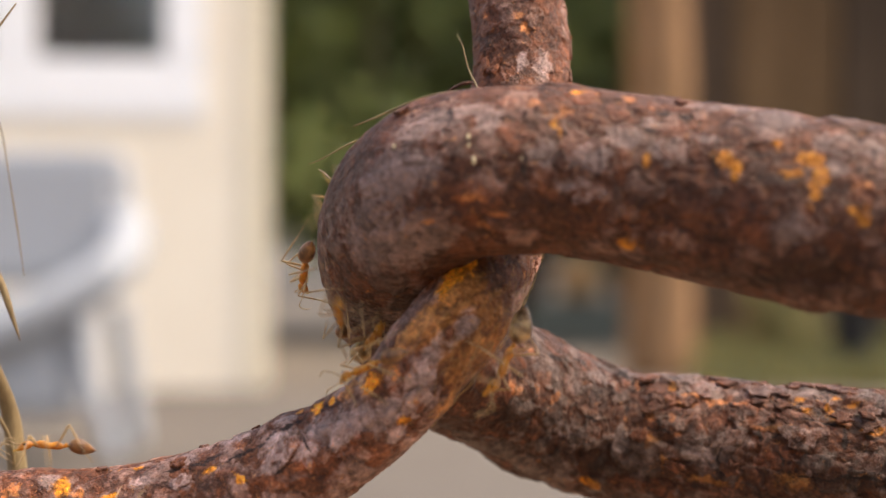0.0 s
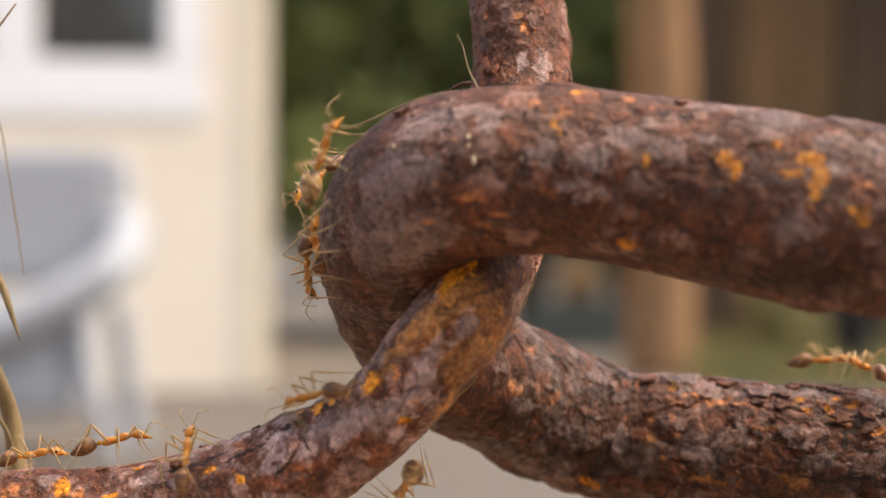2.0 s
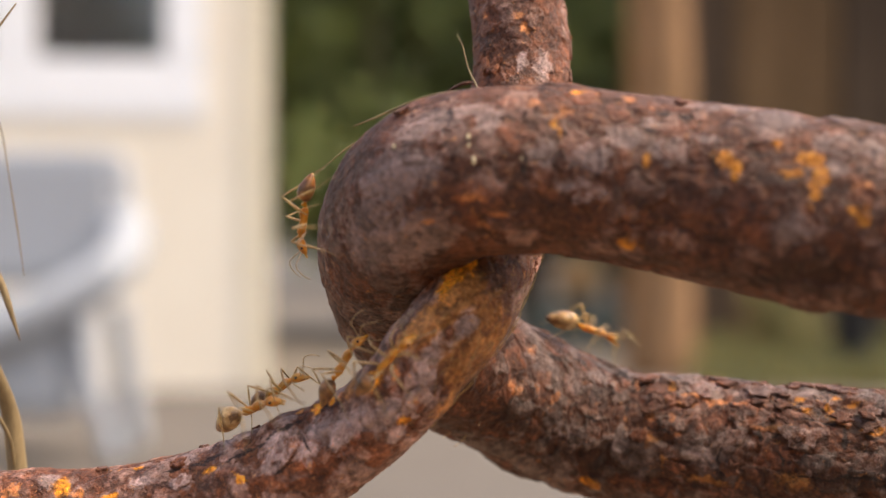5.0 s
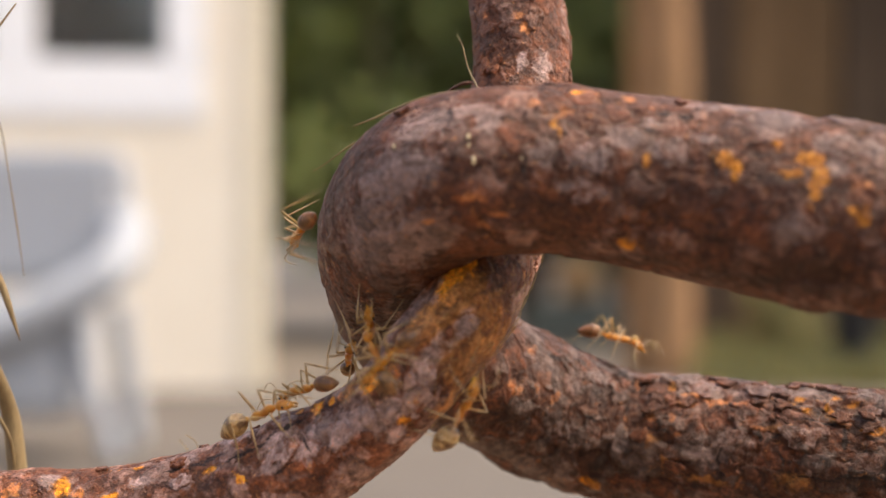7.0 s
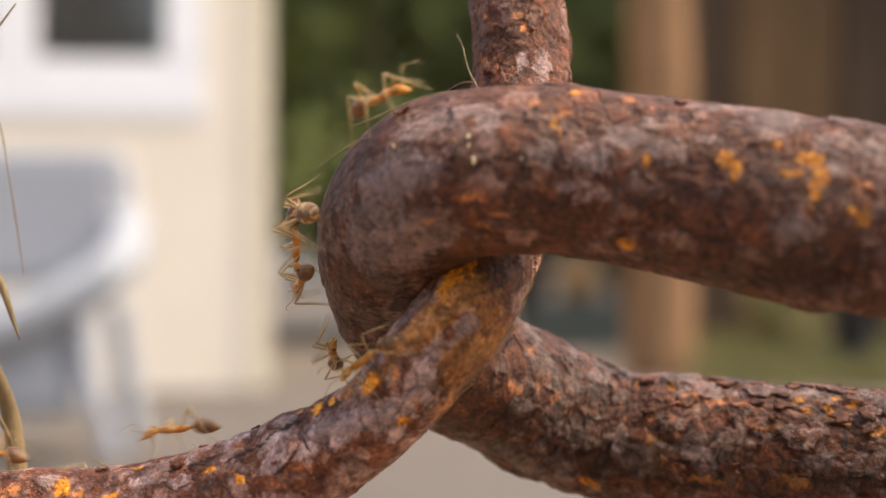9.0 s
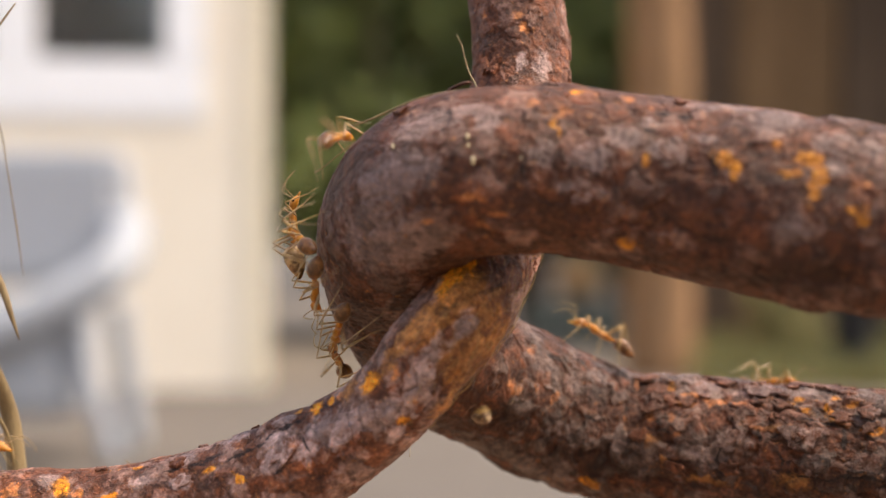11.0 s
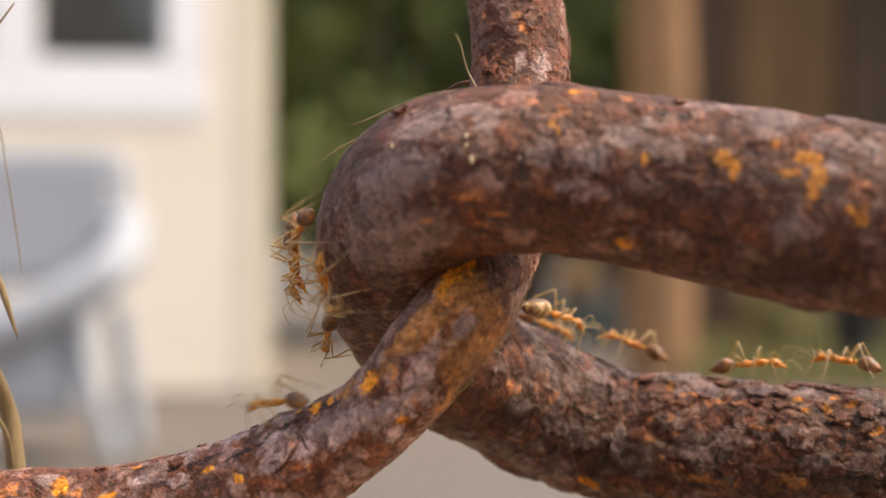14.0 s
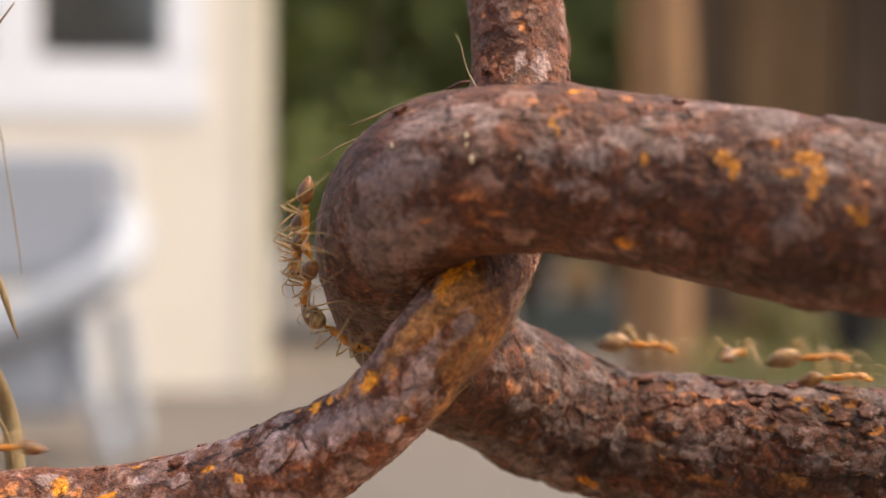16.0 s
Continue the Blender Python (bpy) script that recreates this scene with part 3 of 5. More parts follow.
def build_chain():
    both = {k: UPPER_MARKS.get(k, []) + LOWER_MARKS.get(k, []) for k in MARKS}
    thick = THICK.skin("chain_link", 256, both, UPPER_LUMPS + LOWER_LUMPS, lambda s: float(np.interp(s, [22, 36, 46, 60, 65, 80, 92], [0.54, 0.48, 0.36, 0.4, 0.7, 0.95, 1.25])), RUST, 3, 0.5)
    tagged(thick, "thick rust-brown iron chain link with flaking orange scale", "chain link")
    _, far = spline([(50.19, 11.5, -13.57, 4.28), (56.2, 7.5, -13.0, 4.3), (59.2, 1, -8.4, 4.5), (51.8, -6, -4.0, 4.6), (45.84, -7.5, -3.14, 4.68)], 0.8)
    part("link_end", tube(bmesh.new(), far * 0.001, 28), RUST, thick, smooth=True)
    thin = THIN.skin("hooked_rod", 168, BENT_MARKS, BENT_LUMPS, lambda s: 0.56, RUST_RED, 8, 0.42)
    tagged(thin, "thin rusted iron rod bent through the thick chain link", "iron rod")
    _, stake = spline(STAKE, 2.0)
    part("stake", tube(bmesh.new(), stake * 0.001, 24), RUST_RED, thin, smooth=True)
    build_flakes(thick, thin)
    build_fuzz(thin)
    build_grit()


def flake(rod, rng, s, phi, size, ragged=0.33, lift=0.03, dome=0.05):
    """A thin curled plate of loose scale on a bar, in metres about HUB."""
    n = rng.randint(13, 17)
    m = Matrix.Translation(-HUB) @ rod.foot(s, phi, rng.uniform(-40, 40), lift)
    bm = bmesh.new()
    long = size * rng.uniform(1.1, 1.9)
    rim = [(long * math.cos(a) * k, size * math.sin(a) * k) for a, k in ((2 * math.pi * i / n, rng.uniform(0.82 - ragged, 0.82 + ragged)) for i in range(n))]
    tilt, curl = rng.uniform(-1.2, 1.2) * dome, rng.uniform(0.0, 1.2) * dome

    def at(x, y, f, up):
        x, y = x * f, y * f
        bend = -(y * y) / (2 * np.interp(s, rod.at, rod.r))
        return bm.verts.new(m @ (Vector((x, y, bend + tilt * x + curl * (x / long) ** 2 + up)) * 0.001))
    rings = [[at(x, y, 1.0, -0.14) for x, y in rim], [at(x, y, 1.0, 0.0) for x, y in rim], [at(x, y, 0.82, dome * rng.uniform(0.6, 1.4)) for x, y in rim], [at(x, y, 0.4, dome * rng.uniform(0.6, 1.4)) for x, y in rim]]
    for r0, r1 in zip(rings, rings[1:]):
        for k in range(n):
            bm.faces.new((r0[k], r0[(k + 1) % n], r1[(k + 1) % n], r1[k]))
    bm.faces.new(rings[-1])
    bm.faces.new(rings[0][::-1])
    return bm


def build_flakes(thick, thin):
    rng = random.Random(21)
    for rod, owner, mat, plates, bareness in ((THICK, thick, RUST, UPPER_PLATES + LOWER_PLATES, 0.55), (THIN, thin, RUST_RED, BENT_PLATES, 0.7)):
        for s, phi, size in plates:
            ob = part("scale_plate", flake(rod, rng, s, phi, size, 0.3, 0.0, 0.02), mat, owner)
            bare = ob.data.attributes.new("pale", "FLOAT", "POINT")
            bare.data.foreach_set("value", np.full(len(ob.data.vertices), bareness, np.float32))
    for rod, owner, mat, s, phi, size in ((THICK, thick, RUST, 41.6, -6, 0.85), (THICK, thick, RUST, 86.5, 78, 0.7), (THICK, thick, RUST, 92.2, 80, 0.8), (THIN, thin, RUST_RED, 32.6, -6, 0.28), (THIN, thin, RUST_RED, 56.2, 164, 0.4)):
        part("lifted_scale", flake(rod, rng, s, phi, size), mat, owner)
    for _ in range(30):
        part("scale_flake", flake(THICK, rng, rng.uniform(82, 100), rng.uniform(80, 200), rng.uniform(0.25, 0.6)), RUST, thick)
    for _ in range(16):
        part("scale_flake", flake(THICK, rng, rng.uniform(19, 48), rng.uniform(-75, 45), rng.uniform(0.25, 0.6)), RUST, thick)
    for _ in range(26):
        part("scale_flake", flake(THIN, rng, rng.uniform(15, 52), rng.uniform(-170, 170), rng.uniform(0.2, 0.5)), RUST_RED, thin)
    for _ in range(16):
        part("scale_flake", flake(THIN, rng, rng.uniform(68, 82), rng.uniform(-180, 180), rng.uniform(0.3, 0.7)), RUST_RED, thin)


def build_fuzz(thin):
    """Fine matted moss strands that lie along the sheltered side of the thin rod."""
    rng = random.Random(33)
    bm = bmesh.new()
    back = Matrix.Translation(-HUB)
    for _ in range(170):
        s, phi = rng.uniform(45, 60), rng.gauss(165, 38)
        length, drift, rise, w = rng.uniform(0.5, 2.0), rng.gauss(0, 16), rng.uniform(0.03, 0.2), rng.uniform(0.008, 0.014)
        rings = []
        for i in range(7):
            u = i / 6
            m = back @ THIN.foot(s + length * u, phi + drift * u + 5 * math.sin(5 * u + phi), 0, rise * math.sin(math.pi * min(1, u * 1.15)))
            rings.append([bm.verts.new(m @ (Vector((0, w * (1.1 - u) * math.cos(a), w * (1.1 - u) * math.sin(a))) * 0.001)) for a in (0, 2.1, 4.2)])
        for r0, r1 in zip(rings, rings[1:]):
            for i in range(3):
                bm.faces.new((r0[i], r0[(i + 1) % 3], r1[(i + 1) % 3], r1[i]))
    tagged(part("moss_fuzz", bm, FUZZ, thin), kind="stuff")


def build_grit():
    """Cream specks of dried sap stuck to the front of the link."""
    rng = random.Random(4)
    for s, phi, size in GRIT:
        bm = bmesh.new()
        bmesh.ops.create_icosphere(bm, subdivisions=2, radius=size * 0.001)
        for v in bm.verts:
            v.co = Vector((v.co.x * 0.8, v.co.y * 1.5, v.co.z * 0.6)) * (1 + 0.25 * noise.noise(v.co * 9000 + Vector((s, 0, 0))))
        ob = finish("sap_speck", bm, SAP, None, True)
        ob.matrix_world = THICK.foot(s, phi, rng.uniform(-15, 15), 0.02)
        tagged(ob, "tiny cream speck of dried sap on the link", "sap speck", "sap specks on the link")


def straw_thing(name, label, category, rows, mat):
    """A single dry stalk or fibre, in millimetres about HUB; its origin is its first point."""
    o = np.array(rows[0][:3])
    _, c = spline([(*(np.array(r[:3]) - o), r[3]) for r in rows], 0.3)
    ob = finish(name, tube(bmesh.new(), c * 0.001, 8), mat, None, True)
    ob.location = HUB + Vector(o) * 0.001
    return tagged(ob, label, category)


def build_straws():
    g = thing("dry_grass_plant", HUB + Vector((-25.0, 18, -550)) * 0.001, "dry straw-coloured grass stem with narrow blades", "grass plant")
    o = (-25.0, 18, -550)

    def piece(name, rows, label=""):
        _, c = spline([(r[0] - o[0], r[1] - o[1], r[2] - o[2], r[3]) for r in rows], 0.5)
        part(name, tube(bmesh.new(), c * 0.001, 10), STRAW, g, label, True)
    piece("stalk", [(-25, 18, -550, 0.9), (-24.6, 18, -300, 0.8), (-25, 17, -60, 0.6), (-25.7, 16, -19.9, 0.5), (-26.2, 15, -16.16, 0.6), (-26.55, 15, -13.34, 0.62), (-26.9, 15, -10.53, 0.56), (-27.4, 14, -7.98, 0.42), (-28.44, 13, -5.14, 0.3), (-30.55, 12, -0.99, 0.25), (-32, 12, 6, 0.2), (-31, 13, 12, 0.16)])
    piece("blade", [(-31.2, 12.3, 3, 0.06), (-29.13, 13, 1.42, 0.2), (-27.75, 13, -0.66, 0.26), (-26.89, 13, -2.38, 0.24), (-26.37, 13, -3.94, 0.17), (-25.82, 13, -5.63, 0.03)])
    piece("blade", [(-26.5, 15.3, -15.5, 0.12), (-26.6, 14.4, -13.2, 0.13), (-26.7, 14, -11.82, 0.13), (-27.13, 13.5, -10.55, 0.12), (-28.1, 13, -8.94, 0.1), (-29.5, 12.6, -7, 0.04)])
    piece("fine_blade", [(-31, 13, 12, 0.05), (-28.93, 16, 10.34, 0.05), (-27.8, 16, 7.5, 0.05), (-27.37, 16, 5.01, 0.04), (-26.8, 16, 1.46, 0.05), (-26.3, 16, -2.1, 0.02)])
    piece("fine_blade", [(-31.2, 13, 8, 0.06), (-28.27, 10, 10.42, 0.08), (-26.26, 10, 13.26, 0.07), (-25.05, 10, 14.9, 0.04)])
    straw_thing("dry_straw", "long thin dry straw lying along the rusted link", "straw", [(1.86, 1, 8.62, 0.03), (0.18, 1.5, 8.48, 0.055), (-1.2, 2, 8.2, 0.06), (-2.6, 2.5, 7.68, 0.065), (-3.86, 3, 7.16, 0.06), (-5.18, 3.5, 6.72, 0.03)], STRAW)
    straw_thing("dry_straw", "short thin dry straw lying along the rusted link", "straw", [(-1.0, 2.1, 8.2, 0.03), (-2.2, 2.7, 7.78, 0.045), (-3.0, 3.2, 7.4, 0.045), (-3.55, 3.5, 6.95, 0.04), (-4.15, 3.8, 6.4, 0.02)], STRAW)
    straw_thing("grass_tip", "short greenish dry grass tip standing on the link", "grass blade", [(1.95, 3.2, 8.5, 0.06), (1.86, 3.6, 9.05, 0.06), (1.51, 4, 9.78, 0.05), (1.26, 4, 10.57, 0.045), (1.07, 4, 11.35, 0.04), (0.69, 4, 12.1, 0.015)], STRAW)
    straw_thing("rust_sliver", "dark curled sliver of scale lifting off the link", "rust flake", [(0.0, 2.3, 8.45, 0.03), (0.7, 2.2, 8.85, 0.09), (1.3, 2.0, 9.05, 0.1), (1.9, 1.9, 9.05, 0.04)], RUST)


def build_fibre():
    return straw_thing("plant_fibre", "fine pale plant fibre swaying on the link", "plant fibre", [(-4.6, 5.2, 6.2, 0.05), (-5.2, 5.1, 5.85, 0.045), (-5.85, 5, 5.37, 0.04), (-6.74, 5, 4.7, 0.035), (-7.5, 5, 4.29, 0.02)], STRAW)


# ---------------------------------------------------------------- the ants
LEGS = [  # coxa, knee, ankle, toe; right side, mirrored for the left
    ((0.50, 0.13, 1.02), (1.00, 0.55, 1.62), (1.30, 0.95, 0.55), (1.62, 1.15, 0.0)),
    ((0.12, 0.15, 1.00), (0.18, 0.85, 1.75), (0.05, 1.45, 0.60), (0.12, 1.85, 0.0)),
    ((-0.28, 0.14, 1.00), (-0.95, 0.62, 2.05), (-1.55, 1.05, 0.75), (-2.05, 1.30, 0.0)),
]


def build_ant(laden):
    """A long-legged ant, x forward, its feet on z = 0; about 3.8 mm long."""
    a = thing("ant", (0, 0, 0), "amber ant with a swollen pale banded abdomen" if laden else "slender amber ant with a dark banded abdomen", "ant", "ants on the rusted chain")
    k = 0.001

    def body(name, rows, mat, sides=14):
        fine = []
        c = np.array(rows, float)
        for i in np.linspace(0, len(c) - 1, len(c) * 3):
            fine.append([np.interp(i, range(len(c)), c[:, j]) * k for j in range(4)])
        return part(name, blob(bmesh.new(), fine, sides), mat, a, smooth=True)
    head = body("head", [(0.82, 1.22, 0.02, 0.02), (0.87, 1.22, 0.15, 0.13), (1.0, 1.22, 0.23, 0.2), (1.18, 1.2, 0.27, 0.23), (1.36, 1.13, 0.24, 0.19), (1.5, 1.06, 0.17, 0.13), (1.58, 1.02, 0.09, 0.07), (1.62, 1.0, 0.02, 0.02)], AMBER)
    for sy in (-1, 1):
        bm = bmesh.new()
        bmesh.ops.create_uvsphere(bm, u_segments=8, v_segments=6, radius=0.075 * k)
        bmesh.ops.translate(bm, verts=bm.verts[:], vec=(1.24 * k, sy * 0.235 * k, 1.26 * k))
        part("eye", bm, EYE_BLACK, head, "black eye", True)
        _, c = spline([(1.55, sy * 0.1, 1.04, 0.05), (1.7, sy * 0.09, 0.96, 0.045), (1.78, sy * 0.01, 0.92, 0.015)], 0.05)
        part("mandible", tube(bmesh.new(), c * k, 6), AMBER, head, smooth=True)
    body("thorax", [(-0.64, 1.02, 0.04, 0.04), (-0.57, 1.05, 0.13, 0.14), (-0.36, 1.1, 0.18, 0.22), (-0.14, 1.1, 0.165, 0.18), (0.03, 1.11, 0.155, 0.165), (0.24, 1.17, 0.185, 0.2), (0.48, 1.21, 0.2, 0.21), (0.7, 1.21, 0.13, 0.13), (0.86, 1.22, 0.06, 0.06)], AMBER)
    body("petiole", [(-0.6, 1.02, 0.05, 0.05), (-0.7, 1.06, 0.08, 0.11), (-0.78, 1.12, 0.07, 0.14), (-0.84, 1.05, 0.06, 0.08), (-0.94, 1.02, 0.05, 0.05)], AMBER, 10)
    g = 1.28 if laden else 1.0
    rows = [(-0.88, 1.02, 0.04, 0.04), (-0.95, 1.03, 0.19, 0.19), (-1.12, 1.04, 0.33, 0.34), (-1.34, 1.02, 0.4, 0.41), (-1.6, 0.96, 0.39, 0.39), (-1.84, 0.88, 0.3, 0.29), (-2.06, 0.8, 0.17, 0.16), (-2.2, 0.75, 0.03, 0.03)]
    body("gaster", [(-0.88 + (x + 0.88) * g, 1.02 + (z - 1.02) * g, w * g, h * g) for x, z, w, h in rows], GASTER if laden else BROWN_GASTER, 18)
    for sy in (-1, 1):
        base = Vector((1.42, sy * 0.1, 1.2))
        _, c = spline([(0, 0, 0, 0.028), (0.24, sy * 0.2, 0.28, 0.022), (0.46, sy * 0.32, 0.5, 0.026), (0.78, sy * 0.4, 0.44, 0.02), (1.08, sy * 0.42, 0.24, 0.02), (1.3, sy * 0.4, 0.02, 0.012)], 0.08)
        part("antenna", tube(bmesh.new(), c * k, 6), LEG, a, smooth=True).location = base * k
        for coxa, knee, ankle, toe in LEGS:
            o = Vector(coxa)
            pts = [(Vector(p) - o) for p in (coxa, knee, ankle, toe)]
            c = []
            for p, q, r0, r1, n in ((pts[0], pts[1], 0.036, 0.046, 5), (pts[1], pts[2], 0.036, 0.026, 5), (pts[2], pts[3], 0.022, 0.015, 4)):
                for i in range(n):
                    u = i / n
                    w = p.lerp(q, u)
                    c.append((w.x, w.y * sy, w.z, r0 + (r1 - r0) * u + (0.014 * math.sin(math.pi * u) if n == 5 else 0)))
            c.append((pts[3].x, pts[3].y * sy, pts[3].z, 0.013))
            part("leg", tube(bmesh.new(), np.array(c) * k, 6), LEG, a, smooth=True).location = (o.x * k, o.y * sy * k, o.z * k)
    return a


# ---------------------------------------------------------------- the yard
def build_ground():
    bm = bmesh.new()
    bmesh.ops.create_grid(bm, x_segments=60, y_segments=60, size=300)
    for v in bm.verts:
        if 1 < v.co.length < 60:
            v.co.z = -0.002 + 0.002 * noise.noise(v.co * 0.3)
    bm.verts.ensure_lookup_table()
    tagged(finish("ground", bm, GROUND), "dusty pale grey concrete ground of a yard", "ground", kind="structure")


def build_house():
    h = thing("house", (-0.69, 6.5, 0), "cream rendered house wall with a white framed window", "house")
    h.rotation_euler = (0, 0, radians(6.3))
    x0, x1, top = -4.4, 0.0, 3.0
    wx0, wx1, wz0, wz1 = -1.89, -0.245, 1.08, 2.2
    for a in ((x0, 0, 0, wx0, 0.2, top), (wx1, 0, 0, x1, 0.2, top), (wx0, 0, 0, wx1, 0.2, wz0), (wx0, 0, wz1, wx1, 0.2, top)):
        part("front_wall", boxed(*a), CREAM, h)
    part("side_wall", boxed(x1 - 0.2, 0.2, 0, x1, 4, top), CREAM, h)
    part("back_wall", boxed(x0, 4, 0, x1, 4.2, top), CREAM, h)
    part("far_side_wall", boxed(x0, 0.2, 0, x0 + 0.2, 4, top), CREAM, h)
    part("roof", boxed(x0 - 0.3, -0.3, top, x1 + 0.05, 4.4, top + 0.12, bevel=0.02), ROOF, h)
    part("corner_board", boxed(-0.09, -0.016, 0, 0.008, -0.002, top, bevel=0.004), TRIM, h, "yellowish painted corner board")
    # Set close behind the panes so that its lightened grey shows as their haze.
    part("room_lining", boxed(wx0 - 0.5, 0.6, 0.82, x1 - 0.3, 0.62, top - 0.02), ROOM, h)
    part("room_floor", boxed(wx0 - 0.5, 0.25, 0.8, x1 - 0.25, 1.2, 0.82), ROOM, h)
    w = part("window", boxed(wx0, -0.01, wz0, wx1, 0.08, wz0 + 0.215, bevel=0.01), WHITE, h, "white painted window with dark panes")
    part("frame", boxed(wx0, -0.01, wz1 - 0.12, wx1, 0.08, wz1, bevel=0.01), WHITE, w)
    for a, b in ((wx0, wx0 + 0.2), (-1.08, -0.888), (-0.402, wx1)):
        part("frame", boxed(a, -0.008, wz0 + 0.217, b, 0.077, wz1 - 0.122, bevel=0.01), WHITE, w)
    part("sill", boxed(wx0 - 0.01, -0.013, wz0 - 0.02, wx1 + 0.01, -0.002, wz0 - 0.002, bevel=0.004), WHITE, w)
    for a, b in ((wx0 + 0.2, -1.08), (-0.888, -0.402)):
        p = part("pane", boxed(a, 0.03, wz0 + 0.215, b, 0.036, wz1 - 0.12), PANE, w)
        p.visible_shadow = False


def build_chair():
    c = thing("garden_chair", (-1.035, 4.2, 0), "white framed garden chair with grey cushions", "chair")

    def bar(name, rows, r, sides=12):
        _, q = spline([(x + 1.0, y - 4.2, z, r) for x, y, z in rows], 0.02)
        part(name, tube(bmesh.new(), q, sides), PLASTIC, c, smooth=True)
    bar("arm_rail", [(-0.80, 4.34, 0.62), (-0.785, 4.27, 0.55), (-0.815, 4.2, 0.49), (-0.88, 4.18, 0.445), (-1.0, 4.16, 0.385), (-1.125, 4.15, 0.33), (-1.3, 4.14, 0.28)], 0.058)
    bar("leg", [(-0.90, 4.2, 0.44), (-0.888, 4.2, 0.336), (-0.845, 4.19, 0.178), (-0.788, 4.18, 0.0)], 0.025)
    bar("leg", [(-1.42, 4.2, 0.30), (-1.44, 4.19, 0.15), (-1.47, 4.18, 0.0)], 0.045)
    bar("leg", [(-0.86, 4.55, 0.4), (-0.84, 4.58, 0.2), (-0.82, 4.6, 0.0)], 0.035)
    bar("leg", [(-1.42, 4.55, 0.4), (-1.44, 4.58, 0.2), (-1.46, 4.6, 0.0)], 0.035)
    bar("back_frame", [(-0.79, 4.33, 0.6), (-0.795, 4.37, 0.7), (-0.81, 4.4, 0.76), (-0.86, 4.41, 0.795), (-1.1, 4.41, 0.80), (-1.36, 4.41, 0.795), (-1.45, 4.4, 0.74), (-1.46, 4.3, 0.5)], 0.016)
    bar("arm_rail", [(-1.46, 4.3, 0.5), (-1.44, 4.2, 0.38), (-1.3, 4.14, 0.28)], 0.045)
    for name, a in (("back_cushion", (-0.42, 0.1, 0.45, 0.2, 0.2, 0.80)), ("seat_cushion", (-0.42, -0.02, 0.12, 0.1, 0.34, 0.42))):
        bm = boxed(*a, bevel=0.035)
        part(name, bm, SLING, c, "grey cushion")


def build_right_side():
    p = thing("wooden_post", (0.915, 7, 0), "tan weathered round wooden post", "post")
    _, rows = spline([(0, 0, 0, 0.15), (0.01, 0, 0.8, 0.138), (0.0, 0, 1.8, 0.132), (0.01, 0, 3.0, 0.13)], 0.05)
    bm = tube(bmesh.new(), rows, 24)
    for v in bm.verts:
        v.co += noise.noise_vector(v.co * 5) * 0.008
    part("trunk", bm, POST, p, smooth=True)
    s = thing("shed", (1.35, 9, 0), "dark brown board shed", "shed")
    rng = random.Random(5)
    x = 0.0
    while x < 4.0:
        w = rng.uniform(0.16, 0.3)
        d = rng.uniform(0, 0.03)
        part("board", boxed(x, -d, 0, x + w - 0.012, 0.03, 2.6, bevel=0.004), WARM_BOARD if 0.33 < x + w / 2 < 0.85 or rng.random() < 0.2 else BOARD, s)
        x += w
    part("backing", boxed(0, 0.031, 0, 4.0, 0.2, 2.55), BOARD, s)
    part("roof", boxed(-0.2, -0.25, 2.6, 4.2, 1.6, 2.68), ROOF, s)
    part("side_wall", boxed(0, 0.2, 0, 0.1, 1.5, 2.6), BOARD, s)
    k = thing("crate", (0.767, 9.3, 0), "dark teal painted wooden crate", "crate")
    for i in range(3):
        part("slat", boxed(-0.3, -0.2, 0.01 + i * 0.09, 0.3, -0.18, 0.085 + i * 0.09, bevel=0.004), CRATE, k)
    part("body", boxed(-0.29, -0.178, 0, 0.29, 0.2, 0.262, bevel=0.005), CRATE, k)
    q = thing("clay_pot", (0.767, 9.28, 0.262), "round tan clay pot on the crate", "pot")
    bm = bmesh.new()
    prof = [(0.08, 0), (0.125, 0.06), (0.14, 0.12), (0.13, 0.18), (0.1, 0.215), (0.11, 0.24), (0.095, 0.24), (0.085, 0.215)]
    rings = [[bm.verts.new((r * math.cos(2 * math.pi * i / 28), r * math.sin(2 * math.pi * i / 28), z)) for i in range(28)] for r, z in prof]
    for a, b in zip(rings, rings[1:]):
        for i in range(28):
            bm.faces.new((a[i], a[(i + 1) % 28], b[(i + 1) % 28], b[i]))
    bm.faces.new(rings[0][::-1])
    bm.faces.new(rings[-1])
    part("body", bm, CLAY, q, smooth=True)
    b = thing("bucket", (1.775, 7.15, 0), "black plastic bucket on the ground", "bucket")
    bm = bmesh.new()
    tube(bm, [(0, 0, 0, 0.085), (0, 0, 0.13, 0.096), (0, 0, 0.35, 0.107), (0, 0, 0.36, 0.114), (0, 0, 0.39, 0.114)], 26)
    part("body", bm, BLACK, b, smooth=True)
    rim = [(0.116 * math.cos(a), 0.116 * math.sin(a), 0.382, 0.01) for a in np.linspace(0, 2 * math.pi, 33)]
    part("rim", tube(bmesh.new(), np.array(rim), 8), BLACK, b, smooth=True)
    bail = [(0.121 * math.cos(a), -0.02 - 0.107 * math.sin(a), 0.375 - 0.09 * math.sin(a), 0.004) for a in np.linspace(0, math.pi, 21)]
    part("handle", tube(bmesh.new(), np.array(bail), 8), BLACK, b, "thin wire handle", smooth=True)


